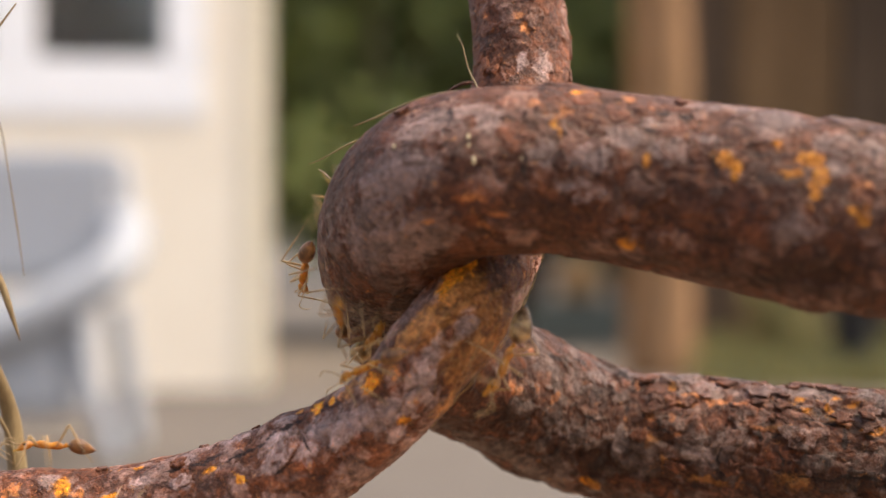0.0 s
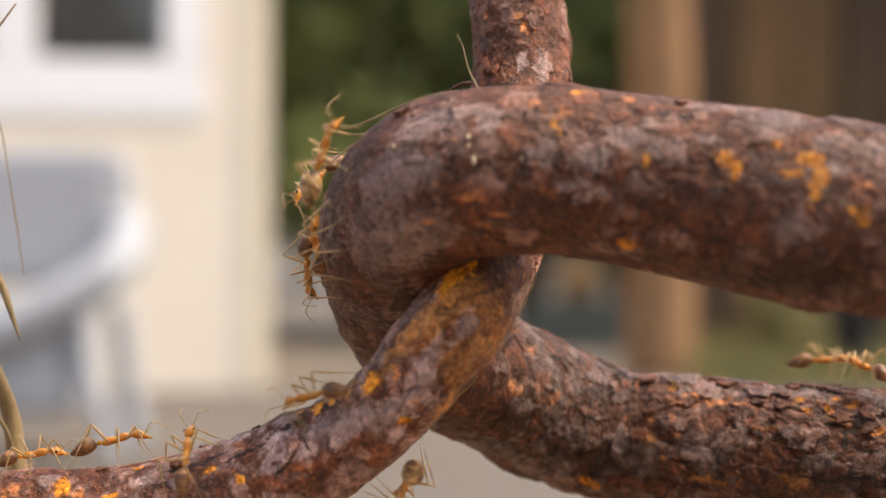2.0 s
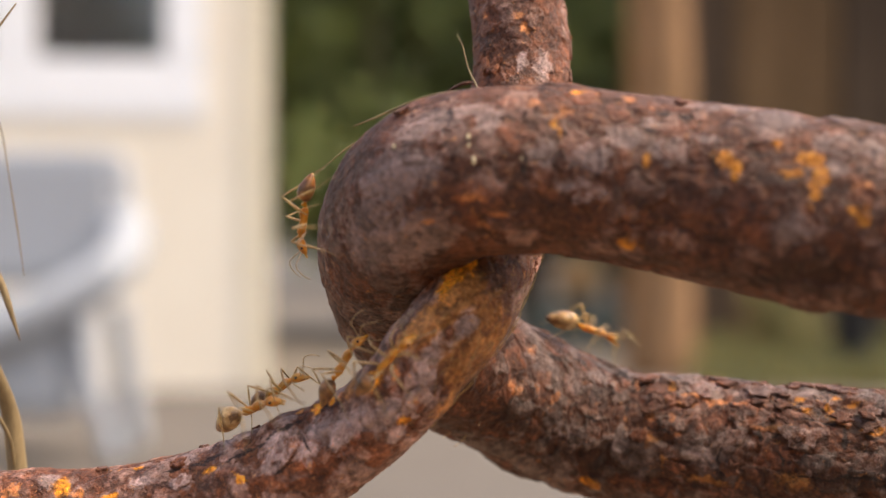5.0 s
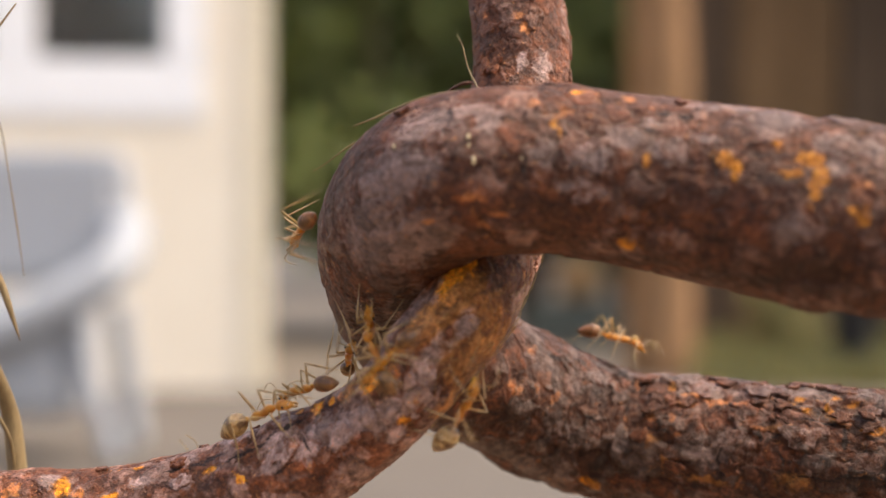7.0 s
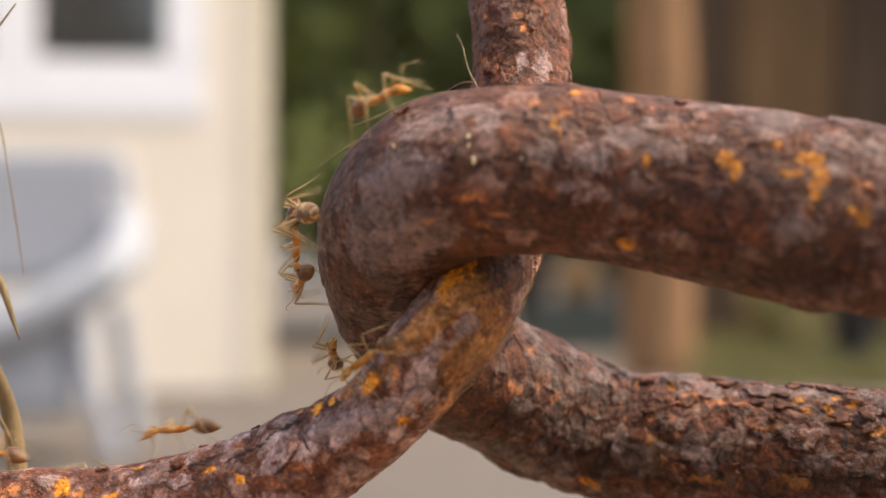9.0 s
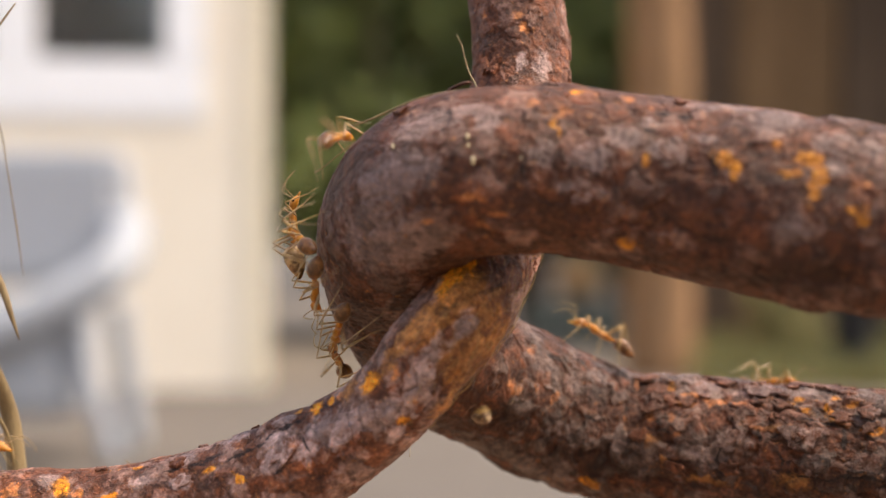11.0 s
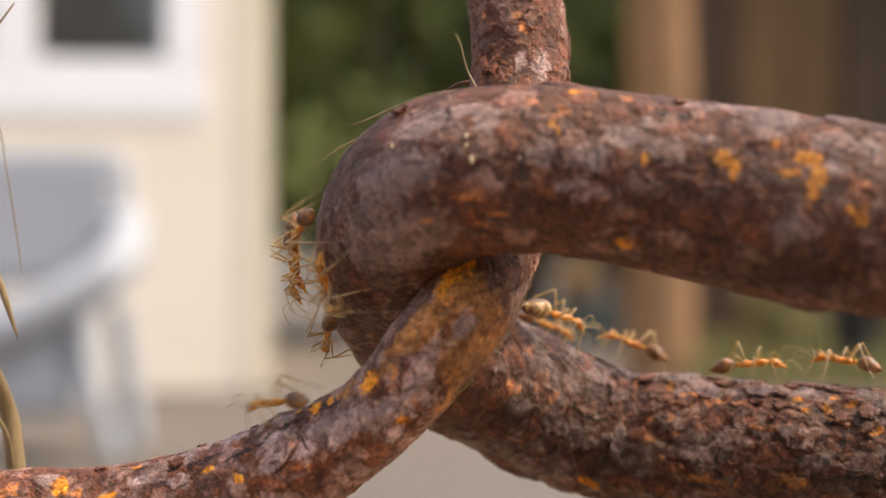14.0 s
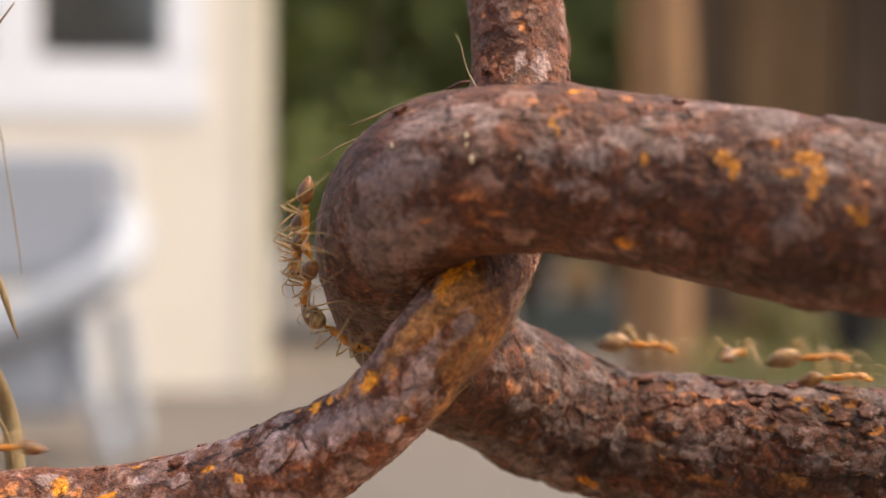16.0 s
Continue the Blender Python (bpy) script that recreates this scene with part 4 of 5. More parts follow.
def leaves(count, place, size, rng):
    """Many folded leaves as one bmesh; place() gives a point and the way it faces."""
    bm = bmesh.new()
    for _ in range(count):
        p, n = place()
        m = Matrix.Translation(p) @ Euler((rng.uniform(0, 6.3), rng.uniform(0, 6.3), rng.uniform(0, 6.3))).to_matrix().to_4x4()
        l, w = size * rng.uniform(0.6, 1.4), size * rng.uniform(0.25, 0.45)
        a, b, c, d = (bm.verts.new(m @ Vector(q)) for q in ((0, 0, 0), (l * 0.5, w, 0.15 * l), (l, 0, 0), (l * 0.5, -w, 0.15 * l)))
        bm.faces.new((a, b, c))
        bm.faces.new((a, c, d))
    return bm


def build_plants():
    rng = random.Random(11)
    for x, y, w, hgt, n in ((-0.4, 10.2, 0.8, 3.0, 8500), (0.55, 10.6, 1.0, 3.2, 8500), (1.3, 11.5, 1.0, 3.0, 3600), (-1.8, 11.5, 1.2, 3.4, 3000)):
        b = thing("bush", (x, y, 0), "tall dense dark green leafy bush", "bush", "bushes behind the house")
        bm = bmesh.new()
        for k in range(6):
            a = k * 1.05 + rng.random()
            _, rows = spline([(0.06 * math.cos(a), 0.06 * math.sin(a), 0, 0.04), (0.2 * math.cos(a), 0.2 * math.sin(a), hgt * 0.4, 0.03), (w * 0.5 * math.cos(a), w * 0.5 * math.sin(a), hgt * 0.85, 0.01)], 0.1)
            tube(bm, rows, 7)
        part("trunk", bm, BARK, b)
        heads = [(rng.uniform(-w, w) * 0.7, rng.uniform(-w, w) * 0.6, rng.uniform(0.25, 1) * hgt, rng.uniform(0.25, 0.5)) for _ in range(34)]

        def place():
            hx, hy, hz, hr = rng.choice(heads)
            d = Vector((rng.gauss(0, 1), rng.gauss(0, 1), rng.gauss(0, 1))).normalized() * hr * rng.random() ** 0.4
            return Vector((hx, hy, max(0.05, hz))) + d, d
        part("crown", leaves(n, place, 0.13, rng), LEAF, b)
    # The four at negative y are added behind the camera, unseen, to block low sky.
    for x, y in ((-9, 24), (-4, 26), (1, 25), (5, 24), (10, 26), (-9, -17), (-3, -16), (3, -16.5), (9, -17)):
        b = thing("tree", (x, y, 0), "broad dark green tree, far backdrop ahead and unseen sky screen behind the camera", "tree", "trees round the yard")
        part("trunk", tube(bmesh.new(), [(0, 0, 0, 0.25), (0.1, 0, 1.5, 0.2), (0, 0.1, 4, 0.12)], 10), BARK, b)
        heads = [(rng.uniform(-2.6, 2.6), rng.uniform(-2, 2), rng.uniform(0.8, 7), rng.uniform(0.6, 1.2)) for _ in range(30)]
        part("crown", leaves(3200, place, 0.4, rng), LEAF, b)
    for x in (1.63, 2.26):
        b = thing("shrub", (x, 7.9, 0), "low olive green shrub before the shed", "shrub", "shrubs before the shed")
        bm = bmesh.new()
        for k in range(5):
            a = k * 1.3
            tube(bm, [(0, 0, 0, 0.012), (0.06 * math.cos(a), 0.06 * math.sin(a), 0.2, 0.008), (0.15 * math.cos(a), 0.15 * math.sin(a), 0.38, 0.004)], 6)
        part("stems", bm, BARK, b)
        heads = [(rng.uniform(-0.1, 0.1), rng.uniform(-0.15, 0.15), rng.uniform(0.08, 0.42), rng.uniform(0.06, 0.12)) for _ in range(16)]
        part("crown", leaves(900, place, 0.05, rng), GRASS, b)
    bm = bmesh.new()
    for _ in range(11000):
        x, y = rng.uniform(0.78, 3.4), rng.uniform(6.3, 8.9)
        if x < 0.15 * y:
            continue
        h, a, w = rng.uniform(0.04, 0.15), rng.uniform(0, 6.3), 0.006
        dx, dy = 0.4 * h * math.cos(a), 0.4 * h * math.sin(a)
        p = [bm.verts.new(q) for q in ((x - w, y, 0), (x + w, y, 0), (x + dx * 0.4 + w, y + dy * 0.4, h * 0.6), (x + dx, y + dy, h))]
        bm.faces.new((p[0], p[1], p[2]))
        bm.faces.new((p[0], p[2], p[3]))
    tagged(finish("grass", bm, GRASS), "uneven olive green grass by the shed", "grass", kind="stuff")


build_chain()
build_straws()
build_ground()
build_house()
build_chair()
build_right_side()
build_plants()
FIBRE = build_fibre()
DARK, PALE = [build_ant(False)], [build_ant(True)]
for herd, count in ((DARK, 26), (PALE, 12)):
    herd += [copy_thing(herd[0], Matrix.Identity(4)) for _ in range(count - 1)]


# ---------------------------------------------------------------- what moves
def stand(row, lift):
    return row[1].foot(row[2], row[3], row[4], lift)


def between(a, b, lift):
    """Poses on the way from one row to the next: round the bar where both are on one bar."""
    pa, pb = stand(a, lift), stand(b, lift)
    turn = pa.to_quaternion().rotation_difference(pb.to_quaternion()).angle
    turn = min(turn, 2 * math.pi - turn)
    same = a[1] is b[1]
    n = int(max(turn / 0.9, (abs(a[3] - b[3]) + abs(a[4] - b[4])) / 50 if same else 0, abs(a[2] - b[2]) / 5 if same else 0)) + 1
    n = min(n, max(1, int((b[0] - a[0]) / 0.034)))
    out = []
    for i in range(n):
        u = i / n
        t = a[0] + (b[0] - a[0]) * u
        if same:
            out.append((t, stand((t, a[1], *(a[j] + (b[j] - a[j]) * u for j in (2, 3, 4))), lift)))
        else:
            out.append((t, Matrix.LocRotScale(pa.translation.lerp(pb.translation, u), pa.to_quaternion().slerp(pb.to_quaternion(), u), None)))
    return out


def ant(kind, size, lift, rows):
    """One ant on its way along the bars: rows of seconds, bar, millimetres along it, degrees round it, heading."""
    a = kind.pop()
    a.scale = (size,) * 3
    way = [p for r0, r1 in zip(rows, rows[1:]) for p in between(r0, r1, lift)] + [(rows[-1][0], stand(rows[-1], lift))]
    walk(a, way)
    rng = random.Random(int(rows[1][2] * 1000 + rows[0][3] + size * 77))
    stir = [(r0[0], r1[0]) for r0, r1 in zip(rows, rows[1:]) if r1[0] - r0[0] < 2.3]
    start, stop = (stir[0][0], stir[-1][1]) if stir else (0, 0)
    legs = [c for c in a.children if c.name.startswith("leg")]
    for i, leg in enumerate(legs):
        phase = (i % 2) * math.pi + (i // 3) * math.pi
        o = leg.location.copy()
        steps = [0.0] if start > 0 else []
        n = max(1, int((stop - start) / 0.0834))
        steps += [start + (stop - start) * j / n for j in range(n + 1)]
        steps += [16.0] if stop < 16 else []
        beat = rng.uniform(17, 21)
        walk(leg, [(t, pose(*o, 9 * math.cos(beat * t + phase) * (1 if o.y > 0 else -1), 0, 17 * math.sin(beat * t + phase))) for t in steps])
    for i, horn in enumerate(c for c in a.children if c.name.startswith("antenna")):
        o = horn.location.copy()
        n = max(1, int((stop - start) / 0.24))
        steps = ([0.0] if start > 0 else []) + [start + (stop - start) * j / n for j in range(n + 1)] + ([16.0] if stop < 16 else [])
        walk(horn, [(t, pose(*o, 0, rng.uniform(-22, 28), rng.uniform(-16, 16))) for t in steps])


def motions():
    o = FIBRE.location.copy()
    walk(FIBRE, [(t, pose(*o, 0, a, 0)) for t, a in ((0, 8), (1.2, 2), (2.2, -4), (3.5, 3), (5, -2), (7, 0), (9, 1), (11.5, -3), (13, 4), (14.5, 7), (15.2, 12), (15.5, -2), (15.7, 1), (16, 8))])
    ant(DARK, 1.15, 0.0, [(0, BLADE, 1.0, 20, 0), (5.3, BLADE, 1.5, 20, 0), (6.1, BLADE, 12.3, 80, 0), (6.5, BLADE, 12.8, 85, 0), (6.75, BLADE, 9.0, 70, 0), (7.4, BLADE, 3.0, 20, 0), (16, BLADE, 1.0, 20, 0)])
    ant(DARK, 1.18, 0, [(0, THIN, 22.5, -6, -160), (0.2, THIN, 20.8, 0, -185), (0.5, THIN, 16.2, 0, -175), (1.4, THIN, 14.2, 36, -190), (16, THIN, 14.2, 36, -190)])
    ant(DARK, 1.21, 0, [(0, THIN, 18.2, 15, -15), (0.5, THIN, 21.5, 18, -5), (0.7, THIN, 22.2, 15, 5), (1, THIN, 23, -3, 35), (1.2, THIN, 25.5, -3, 15), (1.5, THIN, 26, -6, 25), (1.7, THIN, 26.2, -6, 25), (2, THIN, 27, -3, 15), (2.2, THIN, 27.5, -3, 20), (2.5, THIN, 29.5, 0, 10), (2.7, THIN, 30.2, 9, -10), (3, THIN, 30.8, 18, -15), (3.2, THIN, 31, 18, -5), (3.5, THIN, 33.8, 24, 5), (3.7, THIN, 35.8, 15, -10), (4, THIN, 39.8, 24, -20), (4.2, THIN, 39.4, 11, -15), (6.3, THIN, 42.8, 17, -10), (6.5, THIN, 44.7, 31, 0), (6.7, THICK, 59.1, -127, 155), (7, THICK, 55, -138, 190), (7.2, THICK, 52.8, -132, 205), (7.5, THICK, 51.5, -111, 240), (7.7, THICK, 50.8, -108, 255), (8, THICK, 50.5, -87, 220), (8.2, THICK, 50, -75, 230), (8.5, THICK, 49.8, -51, 270), (8.7, THICK, 49.2, -30, 230), (9, THICK, 47.5, -36, 170), (9.2, THICK, 47.2, -36, 160), (9.6, THICK, 46.2, -45, 160), (9.9, THICK, 51.8, 51, 225), (10.3, THICK, 54.5, 81, 215), (11.2, THICK, 52, 96, 205), (16, THICK, 52, 96, 205)])
    ant(DARK, 1.12, 0, [(0, THIN, 46.6, 63, 155), (0.3, THIN, 45.8, 48, 165), (0.5, THIN, 44.1, 25, 165), (0.7, THIN, 42.7, 19, 155), (0.8, THIN, 41.7, 18, 155), (1, THIN, 36.5, 6, 125), (1.2, THIN, 31.5, -3, 205), (1.5, THIN, 29, 18, 170), (1.7, THIN, 26, 33, 170), (2, THIN, 18.8, -63, 180), (2.5, THIN, 14, -69, 185), (3.4, THIN, 12.5, -66, 185), (16, THIN, 12.5, -66, 185)])
    ant(DARK, 1.18, 0, [(0, THIN, 28.5, 90, 10), (1.5, THIN, 29.2, 75, 65), (1.7, THIN, 30.5, 54, 75), (2, THIN, 33, 45, 85), (2.2, THIN, 33.8, 45, 90), (2.5, THIN, 36.2, 45, 85), (2.7, THIN, 36.5, 39, 85), (3, THIN, 38.2, 36, 60), (3.2, THIN, 39.8, 31, 15), (3.5, THIN, 42.2, 23, 5), (3.7, THIN, 43.8, 24, -5), (4, THIN, 44.6, 26, 0), (4.2, THIN, 44.9, 26, 5), (6.3, THIN, 45.8, 40, 20), (7, THICK, 59.9, -121, 160), (7.5, THICK, 59.3, -115, 170), (8.2, THICK, 59.5, -112, 165), (9.2, THICK, 60.7, -106, 160), (11.3, THICK, 60.7, -112, 175), (12.2, THIN, 44.9, 26, 110), (12.7, THIN, 45, 33, 115), (13, THIN, 44.4, 26, 130), (13.2, THIN, 44.4, 26, 140), (13.5, THIN, 42.6, 16, 155), (13.7, THIN, 41, 14, 155), (14, THIN, 39.5, 30, 155), (14.2, THIN, 35.5, 3, 200), (14.5, THIN, 28, 0, 185), (14.7, THIN, 24.2, -6, 200), (15, THIN, 21.8, 0, 155), (15.2, THIN, 21.5, 9, 165), (15.5, THIN, 18.2, 12, 160), (16, THIN, 14.5, 0, 185)])
    ant(DARK, 1.12, 0, [(0, THIN, 15.5, 12, -20), (1.4, THIN, 17.5, 15, -15), (1.7, THIN, 21.2, 21, 5), (2, THIN, 22.2, 18, 5), (2.2, THIN, 22.5, 15, 5), (2.5, THIN, 23.8, 18, 5), (2.7, THIN, 26.2, 12, -5), (3, THIN, 27.8, 6, 0), (3.2, THIN, 28.8, 6, 5), (3.5, THIN, 27.5, -54, 0), (4.2, THIN, 29.5, -69, 0), (6, THIN, 32.2, -90, 5), (7.6, THIN, 29.5, -78, -170), (8.5, THIN, 28.2, -84, -170), (13.9, THIN, 29.2, -81, -180), (14.2, THIN, 26, -54, -175), (14.5, THIN, 22.8, 21, -185), (14.7, THIN, 20.8, 24, -185), (15.2, THIN, 16.2, 18, -195), (16, THIN, 14.8, 21, -195)])
    ant(DARK, 1.18, 0, [(0, THICK, 54.8, -90, 10), (0.2, THICK, 55, -96, 15), (0.5, THICK, 58, -111, 5), (0.7, THICK, 57.3, -117, 5), (1, THICK, 58, -117, 0), (1.2, THICK, 59.5, -121, -5), (1.5, THIN, 46, 50, -160), (1.7, THIN, 44.2, 46, -200), (2, THIN, 42.1, 40, -200), (2.2, THIN, 39.5, 36, -205), (2.5, THIN, 36.5, 24, -205), (2.7, THIN, 36, 24, -205), (3, THIN, 35.5, 24, -205), (3.2, THIN, 34.5, 24, -200), (3.5, THIN, 33.5, 24, -195), (3.7, THIN, 32, 21, -185), (4, THIN, 28.5, 18, -180), (4.2, THIN, 27.5, 27, -190), (4.6, THIN, 21.8, 27, -185), (5, THIN, 16.2, 18, -195), (5.9, THIN, 14.2, 36, -190), (16, THIN, 14.2, 36, -190)])
    ant(PALE, 1.29, 0, [(0, THIN, 16.8, 66, -10), (2, THIN, 16.8, 66, -10), (2.9, THIN, 21, 63, 0), (3.2, THIN, 24.2, 51, 0), (3.5, THIN, 26.2, 51, 10), (3.7, THIN, 29.2, 36, 10), (4, THIN, 32.2, 12, 15), (4.2, THIN, 33.2, 0, 30), (4.6, THIN, 37, 24, -10), (6.3, THIN, 39.2, 33, -25), (6.5, THIN, 39.5, 39, -20), (6.7, THIN, 39, 39, -15), (7, THIN, 38.8, 39, -10), (7.2, THIN, 38.2, 39, -10), (7.5, THIN, 33.8, -69, 0), (8.5, THIN, 35.2, -87, 0), (9.4, THIN, 37, -99, 5), (16, THIN, 37, -99, 5)])
    ant(DARK, 1.18, 0, [(0, THICK, 57, 66, 25), (4.4, THICK, 57, 66, 25), (5.3, THICK, 57.3, 66, 25), (5.8, THIN, 50.2, 84, -180), (6.3, THIN, 48.7, 67, -190), (6.5, THIN, 46.6, 58, -190), (6.7, THIN, 43.7, 41, -195), (7, THIN, 41.5, 27, -200), (7.2, THIN, 40.8, 23, -200), (7.5, THIN, 39.8, 27, -205), (7.7, THIN, 37.2, 18, -215), (8, THIN, 32.2, 0, -165), (8.2, THIN, 30.8, 0, -170), (8.5, THIN, 27.5, 3, -215), (8.7, THIN, 24.5, 18, -190), (9, THIN, 19.5, 12, -195), (9.4, THIN, 15, 6, -210), (10.3, THIN, 14.2, 36, -190), (16, THIN, 14.2, 36, -190)])
    ant(DARK, 1.18, 0, [(0, THICK, 55.5, 78, -155), (4.1, THICK, 55.5, 78, -155), (5, THICK, 56, 78, -150), (5.7, THIN, 51.2, 87, 165), (6.5, THIN, 48.8, 87, 170), (7, THIN, 47.6, 74, 175), (7.2, THIN, 46.1, 58, 180), (7.5, THIN, 43.9, 26, 170), (7.7, THIN, 41.8, 25, 165), (8, THIN, 40.9, 21, 160), (8.2, THIN, 39.3, 25, 160), (8.5, THIN, 38.2, 30, 165), (8.7, THIN, 36.2, 21, 150), (9, THIN, 31, -3, 205), (9.2, THIN, 28.2, 0, 185), (9.6, THIN, 23, 9, 170), (10, THIN, 16.8, 9, 155), (10.9, THIN, 14, 18, 165), (16, THIN, 14, 18, 165)])
    ant(PALE, 1.18, 0, [(0, THIN, 14.2, 36, -10), (6.1, THIN, 14.2, 36, -10), (7, THIN, 16.2, 3, -35), (7.2, THIN, 19, 6, -25), (7.5, THIN, 25, -6, 20), (7.7, THIN, 29.8, 9, 5), (8, THIN, 29.5, 15, -5), (8.2, THIN, 31, 24, 0), (8.5, THIN, 29.8, -66, -5), (9.4, THIN, 31.2, -78, -5), (16, THIN, 31.2, -78, -5)])
    ant(PALE, 1.29, 0, [(0, THIN, 14.5, 39, -10), (6.5, THIN, 14.5, 39, -10), (7.4, THIN, 17.2, 3, -35), (7.7, THIN, 20.2, -6, 20), (8, THIN, 23.2, -6, 25), (8.2, THIN, 23.5, -3, 35), (8.5, THIN, 24, 15, -10), (8.7, THIN, 25.2, 36, -5), (9, THIN, 23.8, -75, 0), (9.9, THIN, 26.8, -81, 0), (16, THIN, 26.8, -81, 0)])
    ant(PALE, 1.34, 0, [(0, THIN, 14, 36, -10), (9.9, THIN, 14, 36, -10), (10.8, THIN, 17.5, 9, -25), (11.3, THIN, 20.5, 3, 5), (11.5, THIN, 22.2, 15, 5), (11.7, THIN, 25.2, 9, 25), (12, THIN, 32.5, 6, 40), (12.2, THIN, 38.8, 27, -10), (12.5, THIN, 39.2, 30, -10), (12.7, THIN, 39.5, 30, -10), (13, THIN, 39.7, 26, -20), (13.2, THIN, 40, 29, -15), (13.5, THIN, 41.4, 34, -5), (13.7, THIN, 44.9, 46, -5), (14.1, THICK, 61.8, 13, -130), (15, THICK, 60.2, 32, -145), (16, THICK, 60.2, 32, -145)])
    ant(DARK, 1.18, 0, [(0, THICK, 68.4, -8, -125), (9.3, THICK, 68.4, -8, -125), (10.2, THICK, 53.5, -138, 0), (11.3, THICK, 58, -108, -15), (11.7, THICK, 58.2, -99, -25), (12, THICK, 58.2, -93, -35), (12.5, THICK, 58.8, -106, -30), (13, THICK, 59.5, -97, -25), (13.2, THICK, 58.4, -105, -15), (14, THICK, 58.8, -109, -15), (14.2, THICK, 59.5, -112, -25), (14.5, THIN, 44.4, 31, 155), (14.7, THIN, 42, 16, 160), (15, THIN, 40.4, 20, 155), (15.2, THIN, 35.8, 6, 130), (15.5, THIN, 31.8, -3, 205), (15.7, THIN, 25.8, -6, 205), (16, THIN, 19.8, -3, 190)])
    ant(DARK, 1.18, 0, [(0, THICK, 57.3, -12, 25), (0.3, THICK, 50.2, -69, 20), (0.5, THICK, 51, -75, 10), (0.7, THICK, 52.2, -78, 10), (1, THICK, 53, -75, 5), (1.2, THICK, 53.2, -78, 10), (1.5, THICK, 54.2, -90, 10), (1.7, THICK, 53.8, -87, 30), (2, THICK, 54.2, -93, 30), (2.2, THICK, 54.2, -87, 15), (2.5, THICK, 55.8, -81, -5), (3, THICK, 55, -90, 20), (3.2, THICK, 54.5, -96, 35), (3.5, THICK, 55.8, -120, 40), (3.7, THICK, 57, -120, 15), (4.2, THICK, 59.5, -121, -10), (4.7, THIN, 47.1, 63, -15), (5.4, THIN, 48.3, 91, -10), (5.9, THIN, 50.5, 96, 10), (6.2, THICK, 55.2, 84, -170), (7.1, THICK, 54.5, 87, -175), (16, THICK, 54.5, 87, -175)])
    ant(DARK, 1.12, 0, [(0, THICK, 55.8, -120, -175), (0.2, THICK, 54.5, -102, -115), (0.5, THICK, 55.8, -75, -35), (0.7, THICK, 56.8, -78, -35), (1, THICK, 57, -75, -40), (1.2, THICK, 55.2, -81, -60), (1.5, THICK, 54.8, -81, -125), (1.7, THICK, 53, -87, -145), (2, THICK, 51.8, -90, -150), (2.3, THICK, 50.5, -90, -160), (2.6, THICK, 58.8, -13, -175), (3, THICK, 58.8, 8, -145), (3.9, THICK, 58.8, 29, -150), (16, THICK, 58.8, 29, -150)])
    ant(PALE, 1.23, 0, [(0, THICK, 56.8, -138, 160), (0.2, THICK, 53.2, -138, 190), (0.5, THICK, 51, -132, 205), (0.7, THICK, 50, -123, 220), (1, THICK, 49.5, -111, 265), (1.2, THICK, 50, -102, 280), (1.5, THICK, 50.2, -81, 280), (1.7, THICK, 50, -66, 250), (2, THICK, 49.8, -48, 235), (2.2, THICK, 49.2, -30, 230), (2.5, THICK, 47.2, -42, 175), (2.7, THICK, 46.8, -45, 170), (2.9, THICK, 51.8, 39, 235), (3.2, THICK, 55.2, 72, 220), (4.1, THICK, 42.2, 99, 175), (16, THICK, 42.2, 99, 175)])
    ant(DARK, 1.21, 0, [(0, THICK, 58.4, 17, 50), (0.9, THICK, 58.4, 17, 50), (1.8, THICK, 57, -9, 40), (2.2, THICK, 53, -48, 150), (2.5, THICK, 53.8, -60, -25), (2.7, THICK, 53.2, -69, -10), (3, THICK, 53.2, -66, -10), (3.2, THICK, 53.5, -75, -5), (3.5, THICK, 55.2, -81, -15), (3.7, THICK, 54, -78, -5), (4, THICK, 53.2, -69, 130), (4.2, THICK, 52.8, -75, 90), (6.3, THICK, 51.2, -69, 10), (6.5, THICK, 52, -72, -5), (6.7, THICK, 52, -72, -5), (7, THICK, 53.2, -75, -5), (7.2, THICK, 53.8, -75, -5), (7.5, THICK, 53.8, -81, 0), (8, THICK, 53.8, -87, 0), (8.2, THICK, 55.8, -84, -20), (8.5, THICK, 56.2, -87, -20), (9, THICK, 56.2, -87, -15), (9.2, THICK, 56, -90, -10), (10, THICK, 56, -105, 10), (12.2, THICK, 53.8, -93, 5), (12.5, THICK, 56.5, -81, -25), (12.7, THICK, 55.5, -81, -15), (13, THICK, 55.5, -78, -20), (13.2, THICK, 56.8, -75, -35), (13.5, THICK, 57, -78, -35), (13.7, THICK, 57.3, -78, -35), (14, THICK, 57, -72, 50), (14.2, THICK, 55, -81, -15), (14.5, THICK, 54, -84, 0), (15, THICK, 53.2, -78, 5), (15.2, THICK, 55, -84, -10), (15.5, THICK, 55.8, -90, -15), (16, THICK, 55.5, -96, 0)])
